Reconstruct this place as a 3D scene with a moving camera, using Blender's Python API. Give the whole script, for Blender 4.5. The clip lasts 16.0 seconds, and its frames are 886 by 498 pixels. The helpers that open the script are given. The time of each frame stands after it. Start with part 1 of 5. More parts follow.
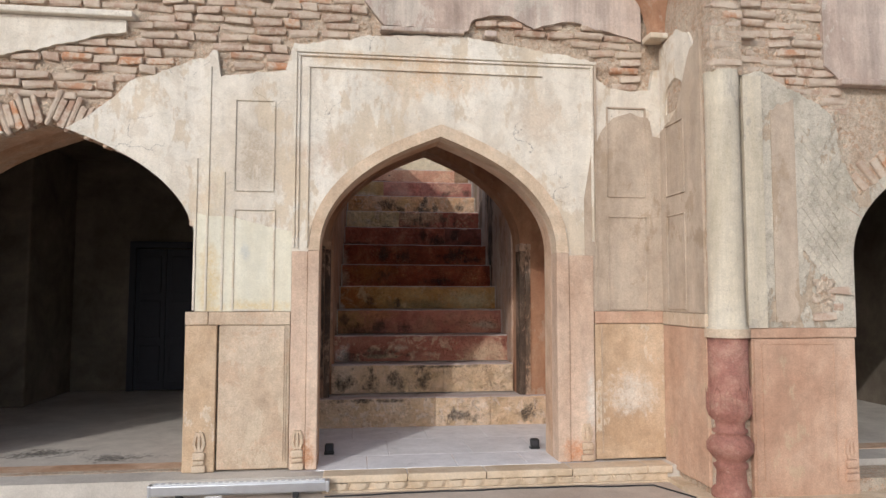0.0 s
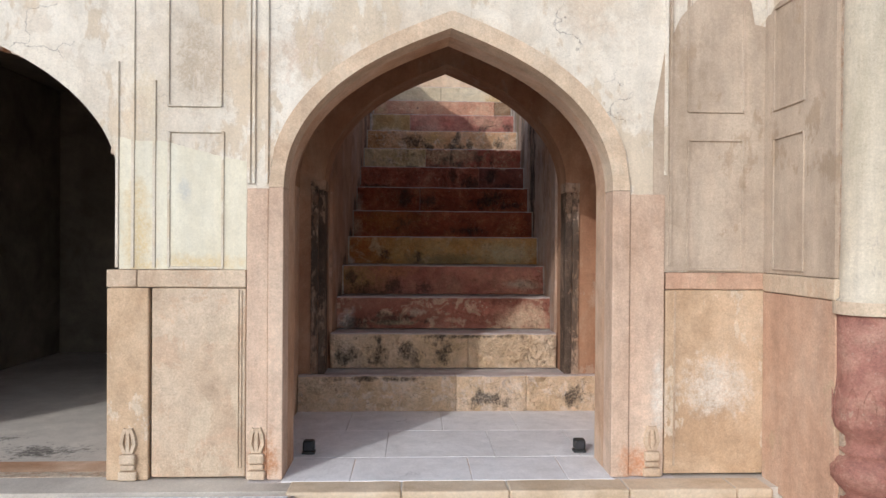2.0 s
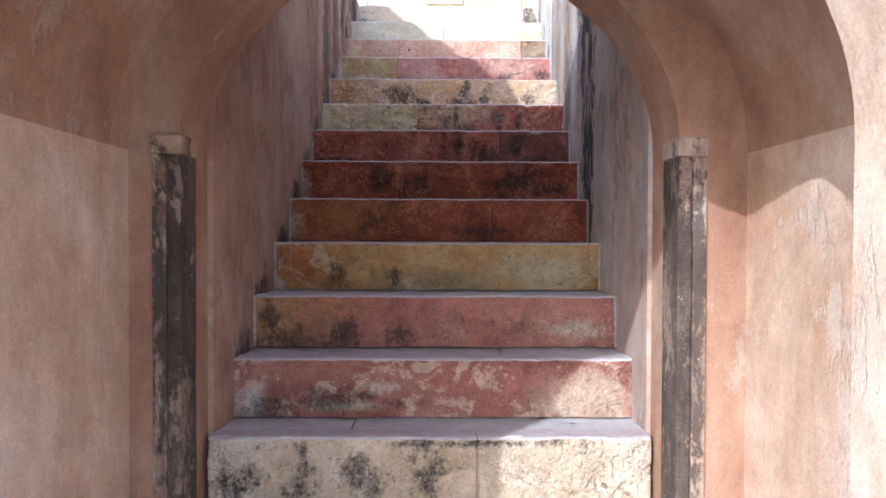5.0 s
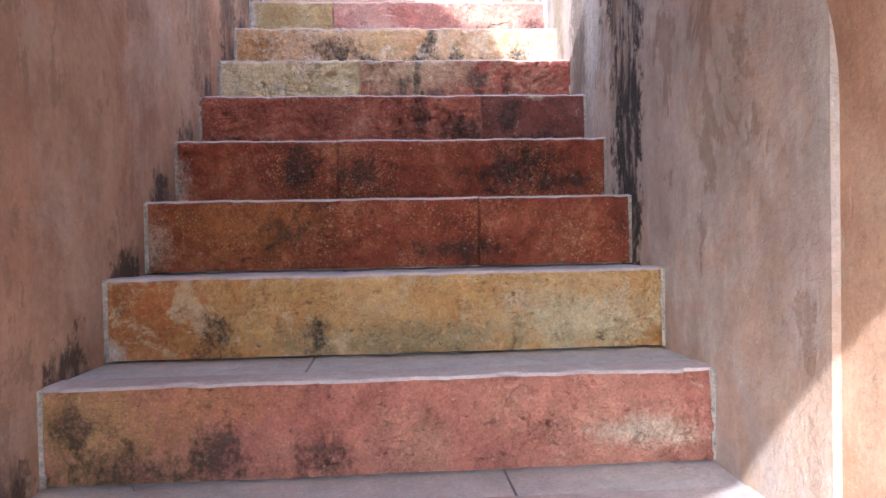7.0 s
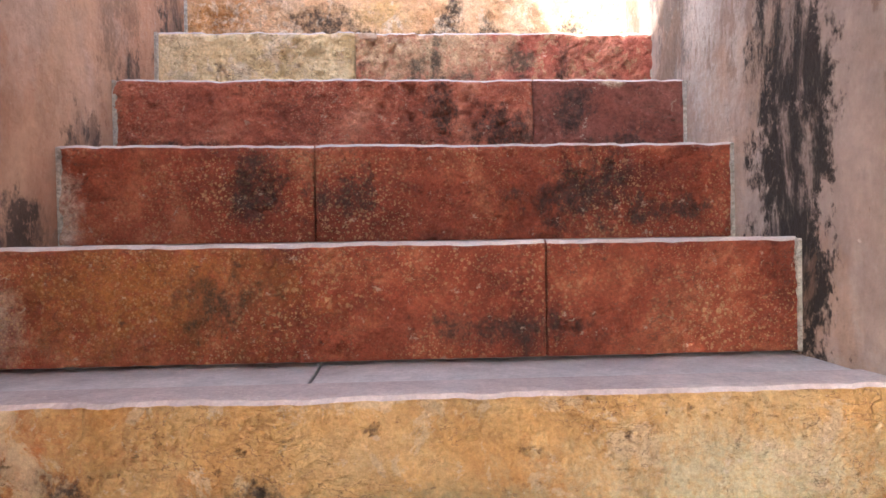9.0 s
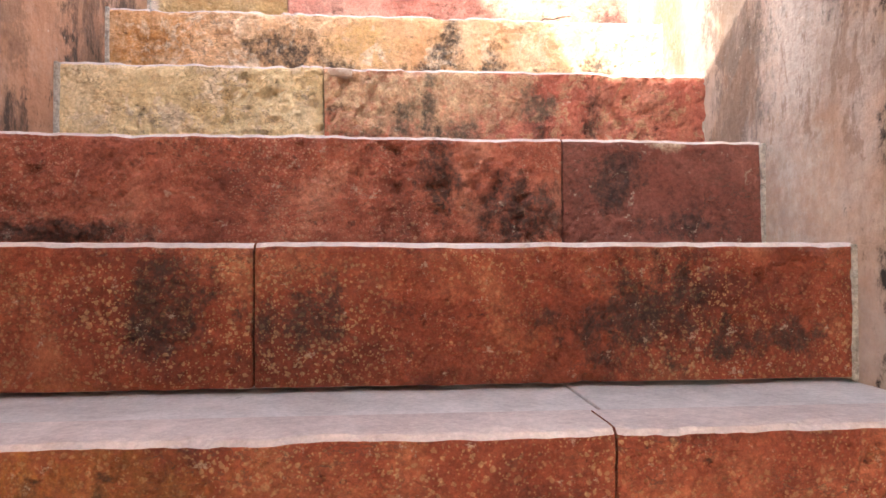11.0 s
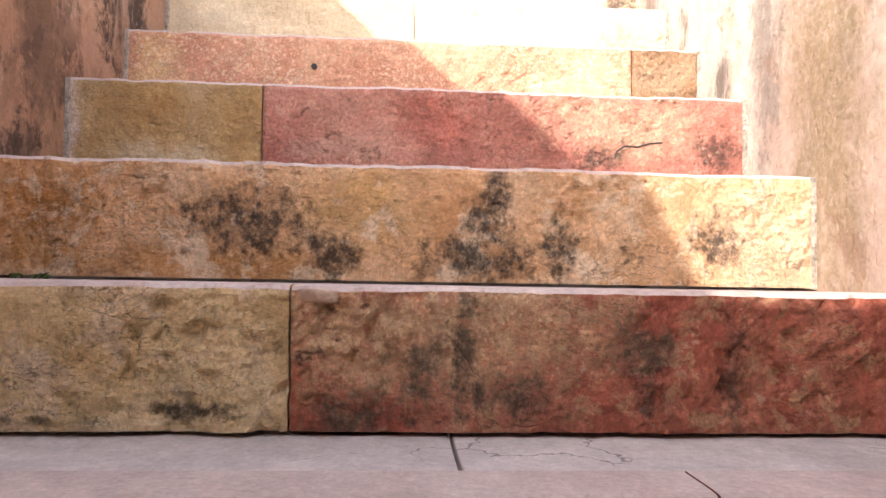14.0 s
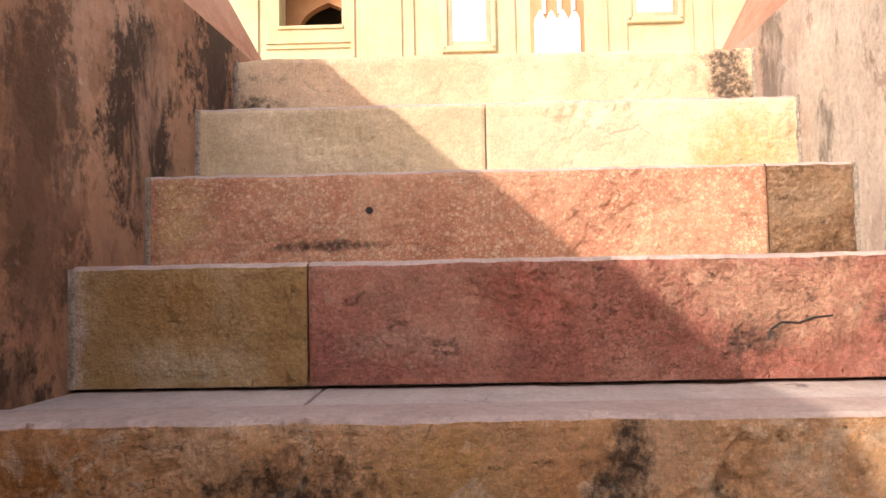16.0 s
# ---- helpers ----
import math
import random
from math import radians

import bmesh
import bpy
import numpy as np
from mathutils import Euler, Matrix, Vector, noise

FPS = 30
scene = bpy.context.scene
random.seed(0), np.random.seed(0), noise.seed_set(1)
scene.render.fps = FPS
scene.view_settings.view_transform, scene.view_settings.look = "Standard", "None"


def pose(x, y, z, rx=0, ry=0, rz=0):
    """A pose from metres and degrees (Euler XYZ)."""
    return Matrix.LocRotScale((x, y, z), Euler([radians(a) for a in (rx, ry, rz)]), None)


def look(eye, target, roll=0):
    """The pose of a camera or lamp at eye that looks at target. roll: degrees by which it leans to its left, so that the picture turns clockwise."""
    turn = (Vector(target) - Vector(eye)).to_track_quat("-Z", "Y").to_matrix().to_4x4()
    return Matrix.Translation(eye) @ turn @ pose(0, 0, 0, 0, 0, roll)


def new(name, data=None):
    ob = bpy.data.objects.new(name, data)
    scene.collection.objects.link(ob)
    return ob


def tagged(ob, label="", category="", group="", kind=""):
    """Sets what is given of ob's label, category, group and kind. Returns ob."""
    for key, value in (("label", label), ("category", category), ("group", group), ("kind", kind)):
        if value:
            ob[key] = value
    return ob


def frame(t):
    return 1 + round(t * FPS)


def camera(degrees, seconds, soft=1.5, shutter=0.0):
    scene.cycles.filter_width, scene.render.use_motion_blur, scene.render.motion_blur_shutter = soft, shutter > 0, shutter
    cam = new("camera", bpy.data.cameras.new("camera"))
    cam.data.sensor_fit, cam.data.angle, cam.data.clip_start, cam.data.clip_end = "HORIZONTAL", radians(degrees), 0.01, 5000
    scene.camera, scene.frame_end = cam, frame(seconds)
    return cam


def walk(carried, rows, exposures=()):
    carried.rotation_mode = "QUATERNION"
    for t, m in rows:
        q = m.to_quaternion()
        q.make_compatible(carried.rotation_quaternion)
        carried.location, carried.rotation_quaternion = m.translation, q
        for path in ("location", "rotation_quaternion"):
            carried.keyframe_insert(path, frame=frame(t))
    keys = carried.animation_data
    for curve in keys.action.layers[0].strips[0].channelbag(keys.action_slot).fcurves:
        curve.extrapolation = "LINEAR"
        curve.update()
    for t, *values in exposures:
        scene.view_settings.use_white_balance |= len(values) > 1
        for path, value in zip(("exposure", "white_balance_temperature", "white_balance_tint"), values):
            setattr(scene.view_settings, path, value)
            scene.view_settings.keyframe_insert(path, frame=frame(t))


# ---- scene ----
cam = camera(66.1, 16.0)
PATH = [
    (0, (0.005, -0.394, 1.284), (0.256, 1.585, 1.419), 0.1),
    (0.5, (0.085, -0.11, 1.296), (0.328, 1.872, 1.412), -0.0),
    (1, (0.228, 0.228, 1.281), (0.402, 2.22, 1.33), -0.4),
    (1.5, (0.365, 0.574, 1.279), (0.467, 2.571, 1.279), 0.2),
    (2, (0.442, 1.002, 1.3), (0.529, 3.0, 1.291), 0.4),
    (2.5, (0.559, 1.434, 1.314), (0.646, 3.432, 1.31), 0.0),
    (3, (0.668, 1.847, 1.329), (0.715, 3.846, 1.346), 0.0),
    (3.2, (0.671, 2.064, 1.317), (0.714, 4.064, 1.337), 0.1),
    (5.3, (0.737, 4.047, 1.458), (0.764, 6.046, 1.42), 0.2),
    (5.5, (0.758, 4.227, 1.476), (0.789, 6.226, 1.442), 0.1),
    (6, (0.735, 4.635, 1.468), (0.787, 6.634, 1.432), -0.2),
    (6.5, (0.714, 5.01, 1.489), (0.83, 7.007, 1.449), -0.7),
    (7, (0.761, 5.391, 1.512), (0.893, 7.386, 1.472), -1.1),
    (7.5, (0.803, 5.697, 1.613), (0.935, 7.692, 1.574), -1.1),
    (8, (0.781, 5.979, 1.615), (0.894, 7.976, 1.584), -1.1),
    (8.2, (0.764, 6.082, 1.623), (0.871, 8.079, 1.594), -1.0),
    (10.3, (0.739, 6.927, 1.819), (0.882, 8.922, 1.831), -0.1),
    (10.5, (0.728, 6.972, 1.865), (0.884, 8.965, 1.881), -0.2),
    (11, (0.745, 7.063, 1.905), (0.924, 9.055, 1.926), -0.1),
    (11.5, (0.806, 7.258, 2.024), (0.97, 9.25, 2.061), 1.1),
    (12, (0.813, 7.353, 2.128), (0.874, 9.352, 2.166), 0.2),
    (12.5, (0.8, 7.49, 2.183), (0.834, 9.49, 2.217), -0.3),
    (13, (0.761, 7.588, 2.368), (0.803, 9.587, 2.402), -0.2),
    (13.5, (0.747, 7.662, 2.435), (0.856, 9.658, 2.476), -0.4),
    (14, (0.768, 7.829, 2.467), (0.89, 9.824, 2.54), 1.0),
    (14.5, (0.805, 7.962, 2.658), (0.838, 9.961, 2.686), -1.1),
    (15, (0.796, 7.978, 2.732), (0.723, 9.975, 2.797), -2.8),
    (15.5, (0.758, 8.088, 2.741), (0.685, 10.085, 2.831), -2.4),
    (16, (0.708, 8.225, 2.923), (0.666, 10.223, 3.018), -1.1),
]
EXPOSURE = [(0.0, 0.02, 6050, 10), (1.5, 0.12, 5900, 9), (3.0, 0.4, 5650, 8), (5.5, 2.05, 4750, 5), (7.0, 2.68, 5100, 7), (8.0, 3.08, 5500, 8), (10.5, 3.5, 6400, 8), (11.0, 3.5, 6700, 10), (12.0, 3.38, 6900, 14), (13.0, 2.92, 7000, 16), (14.0, 2.37, 6950, 17), (14.5, 2.2, 6950, 17), (15.0, 1.86, 7000, 18), (15.5, 1.6, 7400, 20), (16.0, 1.38, 7800, 22)]
walk(cam, [(t, look(eye, target, roll)) for t, eye, target, roll in PATH], EXPOSURE)

# ---- light ----
SUN_WAY = Vector((0.568, 0.822, -0.486))
world = bpy.data.worlds.new("sky")
scene.world = world
world.use_nodes = True
wn = world.node_tree
sky = wn.nodes.new("ShaderNodeTexSky")
sky.sky_type = "NISHITA"
sky.sun_disc = False
sky.sun_elevation = math.atan2(0.486, 1.0)
sky.sun_rotation = math.atan2(-0.568, -0.822)
sky.dust_density = 1.5
haze = wn.nodes.new("ShaderNodeHueSaturation")
haze.inputs["Saturation"].default_value = 0.5
wn.links.new(sky.outputs["Color"], haze.inputs["Color"])
wn.links.new(haze.outputs["Color"], wn.nodes["Background"].inputs["Color"])
wn.nodes["Background"].inputs["Strength"].default_value = 0.15
sun_data = bpy.data.lights.new("sun", "SUN")
sun_data.energy, sun_data.angle, sun_data.color = 1.48, radians(0.6), (1.0, 0.94, 0.86)
sun = new("sun", sun_data)
sun.matrix_world = look((-20, -30, 25), Vector((-20, -30, 25)) + SUN_WAY)


# ---- materials ----
class Nodes:
    """A material under construction, with short helpers for its nodes."""

    def __init__(self, name, rough=0.85, metal=0.0):
        self.mat = bpy.data.materials.new(name)
        self.mat.use_nodes = True
        self.tree = self.mat.node_tree
        self.bsdf = self.tree.nodes["Principled BSDF"]
        self.bsdf.inputs["Roughness"].default_value = rough
        self.bsdf.inputs["Metallic"].default_value = metal
        self.bsdf.inputs["Specular IOR Level"].default_value = 0.3
        self.place = self.tree.nodes.new("ShaderNodeNewGeometry").outputs["Position"]

    def link(self, a, b):
        self.tree.links.new(a, b)

    def mapped(self, scale=(1, 1, 1), shift=(0, 0, 0)):
        n = self.tree.nodes.new("ShaderNodeMapping")
        n.inputs["Scale"].default_value, n.inputs["Location"].default_value = scale, shift
        self.link(self.place, n.inputs["Vector"])
        return n.outputs["Vector"]

    def noise(self, scale, detail=6, rough=0.6, stretch=(1, 1, 1), shift=(0, 0, 0), distort=0.0):
        n = self.tree.nodes.new("ShaderNodeTexNoise")
        n.inputs["Scale"].default_value, n.inputs["Detail"].default_value = scale, detail
        n.inputs["Roughness"].default_value, n.inputs["Distortion"].default_value = rough, distort
        self.link(self.mapped(stretch, shift), n.inputs["Vector"])
        return n.outputs["Fac"]

    def voronoi(self, scale, feature="F1", stretch=(1, 1, 1)):
        n = self.tree.nodes.new("ShaderNodeTexVoronoi")
        n.feature = feature
        n.inputs["Scale"].default_value = scale
        self.link(self.mapped(stretch), n.inputs["Vector"])
        return n.outputs["Distance"]

    def ramp(self, fac, stops):
        n = self.tree.nodes.new("ShaderNodeValToRGB")
        e = n.color_ramp.elements
        while len(e) < len(stops):
            e.new(0.5)
        for el, (p, c) in zip(e, stops):
            el.position = p
            el.color = (c, c, c, 1) if isinstance(c, (int, float)) else (*c, 1)
        self.link(fac, n.inputs["Fac"])
        return n.outputs["Color"]

    def math(self, op, a, b=None):
        n = self.tree.nodes.new("ShaderNodeMath")
        n.operation = op
        for k, v in enumerate((a, b)):
            if v is None:
                continue
            if isinstance(v, (int, float)):
                n.inputs[k].default_value = v
            else:
                self.link(v, n.inputs[k])
        return n.outputs[0]

    def mix(self, fac, a, b, blend="MIX"):
        n = self.tree.nodes.new("ShaderNodeMix")
        n.data_type, n.blend_type = "RGBA", blend
        for sock, v in ((n.inputs["Factor"], fac), (n.inputs["A"], a), (n.inputs["B"], b)):
            if isinstance(v, (int, float)):
                sock.default_value = v
            elif isinstance(v, tuple):
                sock.default_value = (*v, 1)
            else:
                self.link(v, sock)
        return n.outputs["Result"]

    def stain(self, spot, size, wobble=0.9, edge=0.55):
        """A mask that is 1 at spot and fades out unevenly about size metres (x, y, z) from it."""
        n = self.tree.nodes.new("ShaderNodeVectorMath")
        n.operation = "SUBTRACT"
        self.link(self.place, n.inputs[0])
        n.inputs[1].default_value = spot
        d = self.tree.nodes.new("ShaderNodeVectorMath")
        d.operation = "DIVIDE"
        self.link(n.outputs[0], d.inputs[0])
        d.inputs[1].default_value = size
        ln = self.tree.nodes.new("ShaderNodeVectorMath")
        ln.operation = "LENGTH"
        self.link(d.outputs[0], ln.inputs[0])
        rough = self.math("ADD", self.math("MULTIPLY", self.math("SUBTRACT", self.noise(6.5, 4, 0.6), 0.5), wobble * 2.6),
                          self.math("MULTIPLY", self.math("SUBTRACT", self.noise(26, 9, 0.76, (1, 1, 0.7)), 0.5), wobble * 3.4))
        core = self.ramp(self.math("ADD", ln.outputs["Value"], rough), [(edge * 0.45, 1.0), (min(0.99, edge * 1.5), 0.0)])
        return self.math("MULTIPLY", core, self.ramp(self.noise(55, 6, 0.75), [(0.34, 0.3), (0.54, 1.0)]))

    def finish(self, colour, height=None, strength=0.4, distance=0.01):
        self.link(colour, self.bsdf.inputs["Base Color"])
        if height is not None:
            n = self.tree.nodes.new("ShaderNodeBump")
            n.inputs["Strength"].default_value, n.inputs["Distance"].default_value = strength, distance
            self.link(height, n.inputs["Height"])
            self.link(n.outputs["Normal"], self.bsdf.inputs["Normal"])
        return self.mat


DARK = (0.035, 0.028, 0.024)


def stone(name, colours, scale=3.0, grain=0.35, specks=None, stains=(), rough=0.8, bump=0.5, stretch=(1, 1, 1), patches=(), shift=(0, 0, 0), fine=45, chip=None, cracks=0.0, pits=0.0, streak=0.0, damp=0.85, peel=None):
    """Weathered stone or plaster. colours: from the low to the high end of the clouding. specks: (colour, size per metre, share).
    stains: (spot, size) of dark damp stains; patches: (colour, spot, size). chip: colour of scattered flakes. cracks, pits: how strongly they show."""
    n = Nodes(name, rough)
    big = n.noise(scale, 9, 0.68, stretch, shift, 0.4)
    k = len(colours)
    col = n.ramp(big, [(0.32 + 0.36 * i / max(1, k - 1), c) for i, c in enumerate(colours)])
    for c, spot, size in patches:
        col = n.mix(n.math("MULTIPLY", n.stain(spot, size, 0.6, 0.7), 0.9), col, c)
    if chip:
        col = n.mix(n.ramp(n.noise(scale * 3.2, 10, 0.72, (1, 1, 1), (3, 5, 1), 0.5), [(0.535, 0.0), (0.56, 0.6), (0.62, 0.85)]), col, chip)
    coat = None
    if peel:
        c, cover, size = peel
        field = n.math("ADD", n.math("MULTIPLY", n.noise(size, 10, 0.66, (1, 1, 0.55), (5, 1, 3), 0.35), 0.7), n.math("MULTIPLY", n.noise(size * 7, 6, 0.7, (1, 1, 0.45), (1, 6, 2)), 0.3))
        coat = n.ramp(field, [(cover - 0.012, 0.0), (cover + 0.012, 1.0)])
        col = n.mix(n.math("MULTIPLY", coat, 0.8), col, c)
    if specks:
        c, per, share, *least = specks
        warp = n.tree.nodes.new("ShaderNodeTexNoise")
        warp.inputs["Scale"].default_value, warp.inputs["Detail"].default_value = per * 1.6, 4
        n.link(n.place, warp.inputs["Vector"])
        add = n.tree.nodes.new("ShaderNodeVectorMath")
        add.operation = "MULTIPLY_ADD"
        n.link(warp.outputs["Color"], add.inputs[0])
        add.inputs[1].default_value = (0.55 / per,) * 3
        n.link(n.place, add.inputs[2])
        dense = n.ramp(n.noise(4.5, 5, 0.6, (1, 1, 1), (2, 2, 8)), [(0.40, least[0] if least else 0.08), (0.60, 1.0)])
        for mul, part_share, low, power in ((1.0, share * 0.8, 0.62, 0.55), (1.9, share, 0.55, 0.6), (3.7, share, 0.5, 0.6)):
            v = n.tree.nodes.new("ShaderNodeTexVoronoi")
            v.inputs["Scale"].default_value = per * mul
            n.link(add.outputs[0], v.inputs["Vector"])
            pick = n.ramp(v.outputs["Color"], [(low, 0.0), (low + 0.03, 1.0)])
            dot = n.math("MULTIPLY", n.ramp(v.outputs["Distance"], [(part_share * 0.75, power), (part_share * 1.1, 0.0)]), pick)
            col = n.mix(n.math("MULTIPLY", dot, dense), col, c)
    for spot, size in stains:
        col = n.mix(n.math("MULTIPLY", n.stain(spot, size), damp), col, DARK)
    g = n.ramp(n.noise(fine * 2, 5, 0.75), [(0.36, 1.0 - grain * 0.6), (0.64, 1.0 + grain * 0.6)])
    col = n.mix(1.0, col, g, "MULTIPLY")
    mid = n.ramp(n.noise(scale * 4.5, 8, 0.72, (1, 1, 1), (7, 1, 2)), [(0.32, 1.0 - 0.7 * grain), (0.66, 1.0 + grain * 0.6)])
    col = n.mix(1.0, col, mid, "MULTIPLY")
    tiny = n.ramp(n.noise(fine * 5, 3, 0.8), [(0.30, 1.0 - grain * 0.4), (0.70, 1.0 + grain * 0.4)])
    col = n.mix(1.0, col, tiny, "MULTIPLY")
    if streak:
        drip = n.ramp(n.noise(7, 7, 0.7, (1, 1, 0.09), (2, 3, 1)), [(0.36, 1.0 - streak), (0.6, 1.03)])
        col = n.mix(1.0, col, drip, "MULTIPLY")
    height = n.math("ADD", n.math("MULTIPLY", n.noise(fine * 0.9, 7, 0.72), 0.45), n.math("MULTIPLY", n.noise(scale * 4, 8, 0.68), 1.4))
    if coat is not None:
        height = n.math("SUBTRACT", height, n.math("MULTIPLY", coat, 0.5))
    if pits:
        hole = n.ramp(n.noise(24, 8, 0.72, (0.8, 1, 1.1), (1, 4, 9), 0.2), [(0.62, 0.0), (0.67, 1.0)])
        field = n.noise(8, 9, 0.6, (0.6, 1, 1.2), (6, 2, 3), 0.25)
        lip = n.ramp(field, [(0.38, 0.0), (0.385, 0.33), (0.47, 0.33), (0.475, 0.66), (0.56, 0.66), (0.565, 1.0)])
        edge = n.ramp(n.math("ABSOLUTE", n.math("SUBTRACT", n.math("MODULO", n.math("ADD", field, 0.065), 0.09), 0.045)), [(0.0, 1.0), (0.006, 0.0)])
        some = n.ramp(n.noise(5, 4, 0.6, (1, 1, 1), (4, 4, 4)), [(0.46, 0.0), (0.58, 1.0)])
        edge = n.math("MULTIPLY", edge, some)
        height = n.math("SUBTRACT", height, n.math("MULTIPLY", hole, 0.6 * pits))
        height = n.math("ADD", height, n.math("MULTIPLY", n.math("MULTIPLY", lip, some), 1.1 * pits))
        # pits and flake edges darkened in the colour, painting shade into the relief
        col = n.mix(n.math("MULTIPLY", hole, 0.6 * pits), col, (0.07, 0.045, 0.035))
        col = n.mix(n.math("MULTIPLY", edge, 0.8 * pits), col, (0.09, 0.055, 0.04))
        col = n.mix(n.math("MULTIPLY", n.ramp(n.noise(30, 8, 0.75, (0.9, 1, 1.0), (8, 3, 3), 0.1), [(0.60, 0.0), (0.65, 0.5)]), pits), col, (0.62, 0.50, 0.38))
    if cracks:
        v = n.tree.nodes.new("ShaderNodeTexVoronoi")
        v.feature = "DISTANCE_TO_EDGE"
        v.inputs["Scale"].default_value = 3.2
        w = n.tree.nodes.new("ShaderNodeTexNoise")
        w.inputs["Scale"].default_value, w.inputs["Detail"].default_value = 6, 6
        n.link(n.place, w.inputs["Vector"])
        ad = n.tree.nodes.new("ShaderNodeVectorMath")
        ad.operation = "MULTIPLY_ADD"
        n.link(w.outputs["Color"], ad.inputs[0])
        ad.inputs[1].default_value = (0.22,) * 3
        n.link(n.place, ad.inputs[2])
        n.link(ad.outputs[0], v.inputs["Vector"])
        line = n.math("MULTIPLY", n.ramp(v.outputs["Distance"], [(0.002, 1.0), (0.006, 0.0)]), n.ramp(n.noise(3.1, 3, 0.5, (1, 1, 1), (5, 8, 2)), [(0.58, 0.0), (0.63, 1.0)]))
        col = n.mix(n.math("MULTIPLY", line, cracks), col, (0.05, 0.035, 0.03))
        height = n.math("SUBTRACT", height, n.math("MULTIPLY", line, 0.8 * cracks))
    return n.finish(col, height, min(1.0, bump), 0.012 if bump < 0.9 else 0.026)


def plain(name, colour, rough=0.5, metal=0.0, vary=0.12):
    n = Nodes(name, rough, metal)
    g = n.ramp(n.noise(14, 5), [(0.3, 1.0 - vary), (0.7, 1.0)])
    return n.finish(n.mix(1.0, colour, g, "MULTIPLY"), n.noise(60, 4), 0.08, 0.004)


M_PLASTER = stone("old_lime_plaster", [(0.58, 0.49, 0.39), (0.70, 0.63, 0.53), (0.76, 0.70, 0.61)], 1.5, 0.13, chip=(0.64, 0.56, 0.46), bump=0.4, streak=0.1, cracks=0.6, pits=0.3, peel=((0.60, 0.49, 0.36), 0.54, 2.2),
                  stretch=(1, 1, 0.6), patches=[((0.62, 0.52, 0.38), (-1.05, 4.8, 2.0), (0.16, 1, 0.5)), ((0.49, 0.40, 0.30), (-0.76, 4.8, 2.32), (0.22, 1, 0.32)), ((0.55, 0.44, 0.33), (-0.50, 4.8, 2.25), (0.16, 1, 0.3)),
                                                ((0.58, 0.45, 0.34), (-0.15, 4.8, 2.35), (0.3, 1, 0.18)), ((0.62, 0.44, 0.28), (0.55, 4.8, 3.0), (0.5, 1, 0.2)), ((0.60, 0.45, 0.30), (0.10, 4.8, 3.1), (0.5, 1, 0.08)),
                                                ((0.58, 0.47, 0.36), (1.45, 4.8, 2.7), (0.25, 1, 0.3))])
M_PATCH = stone("brown_repair_plaster", [(0.38, 0.29, 0.21), (0.48, 0.38, 0.29), (0.55, 0.45, 0.35)], 1.9, 0.16, streak=0.12, pits=0.2, bump=0.3, peel=((0.40, 0.30, 0.21), 0.57, 1.6), stretch=(1, 1, 0.5))
M_GREYPLASTER = stone("grey_incised_plaster", [(0.42, 0.37, 0.29), (0.54, 0.48, 0.39), (0.62, 0.56, 0.46)], 2.2, 0.24, streak=0.14, pits=0.5, bump=0.7, peel=((0.45, 0.34, 0.24), 0.545, 2.4))
M_PINKPLASTER = stone("pink_washed_plaster", [(0.42, 0.31, 0.25), (0.54, 0.43, 0.36), (0.62, 0.52, 0.45)], 1.5, 0.16, streak=0.3, pits=0.3, peel=((0.60, 0.52, 0.44), 0.55, 2.0), bump=0.25, stretch=(1, 1, 0.4))
M_CORE = stone("crumbling_mortar", [(0.50, 0.36, 0.25), (0.62, 0.49, 0.37), (0.70, 0.60, 0.47)], 7, 0.26, bump=1.0, chip=(0.55, 0.36, 0.24), pits=0.3)
M_SAND = stone("buff_sandstone", [(0.44, 0.31, 0.21), (0.56, 0.43, 0.31), (0.62, 0.50, 0.38)], 1.8, 0.2, streak=0.1, pits=0.3, peel=((0.62, 0.50, 0.37), 0.56, 2.0), bump=0.3, chip=(0.56, 0.40, 0.28))
M_SANDRED = stone("pink_sandstone", [(0.43, 0.25, 0.165), (0.53, 0.34, 0.235), (0.59, 0.42, 0.31)], 1.6, 0.2, streak=0.1, pits=0.3, peel=((0.50, 0.36, 0.24), 0.57, 1.7), bump=0.3, stretch=(1, 1, 0.6))
M_SANDWHITE = stone("salt_stained_sandstone", [(0.46, 0.31, 0.19), (0.57, 0.41, 0.27), (0.62, 0.48, 0.34)], 1.8, 0.2, streak=0.1, pits=0.3, bump=0.4, peel=((0.66, 0.55, 0.42), 0.565, 2.6),
                    patches=[((0.70, 0.63, 0.54), (2.18, 4.8, 0.50), (0.22, 1, 0.20))])
M_RING = stone("worn_arch_stone", [(0.48, 0.34, 0.23), (0.60, 0.46, 0.33), (0.67, 0.55, 0.42)], 2.4, 0.2, streak=0.1, pits=0.1, bump=0.35)
M_JAMB = stone("worn_pink_jamb_stone", [(0.50, 0.34, 0.24), (0.60, 0.44, 0.33), (0.67, 0.53, 0.41)], 2.2, 0.2, streak=0.12, pits=0.25, bump=0.4, stretch=(1, 1, 0.4), patches=[((0.44, 0.20, 0.09), (-0.38, 4.8, 0.12), (0.10, 1, 0.16)), ((0.72, 0.66, 0.58), (1.84, 4.8, 0.45), (0.05, 1, 0.35)), ((0.52, 0.24, 0.12), (1.72, 4.8, 0.08), (0.14, 1, 0.12))])
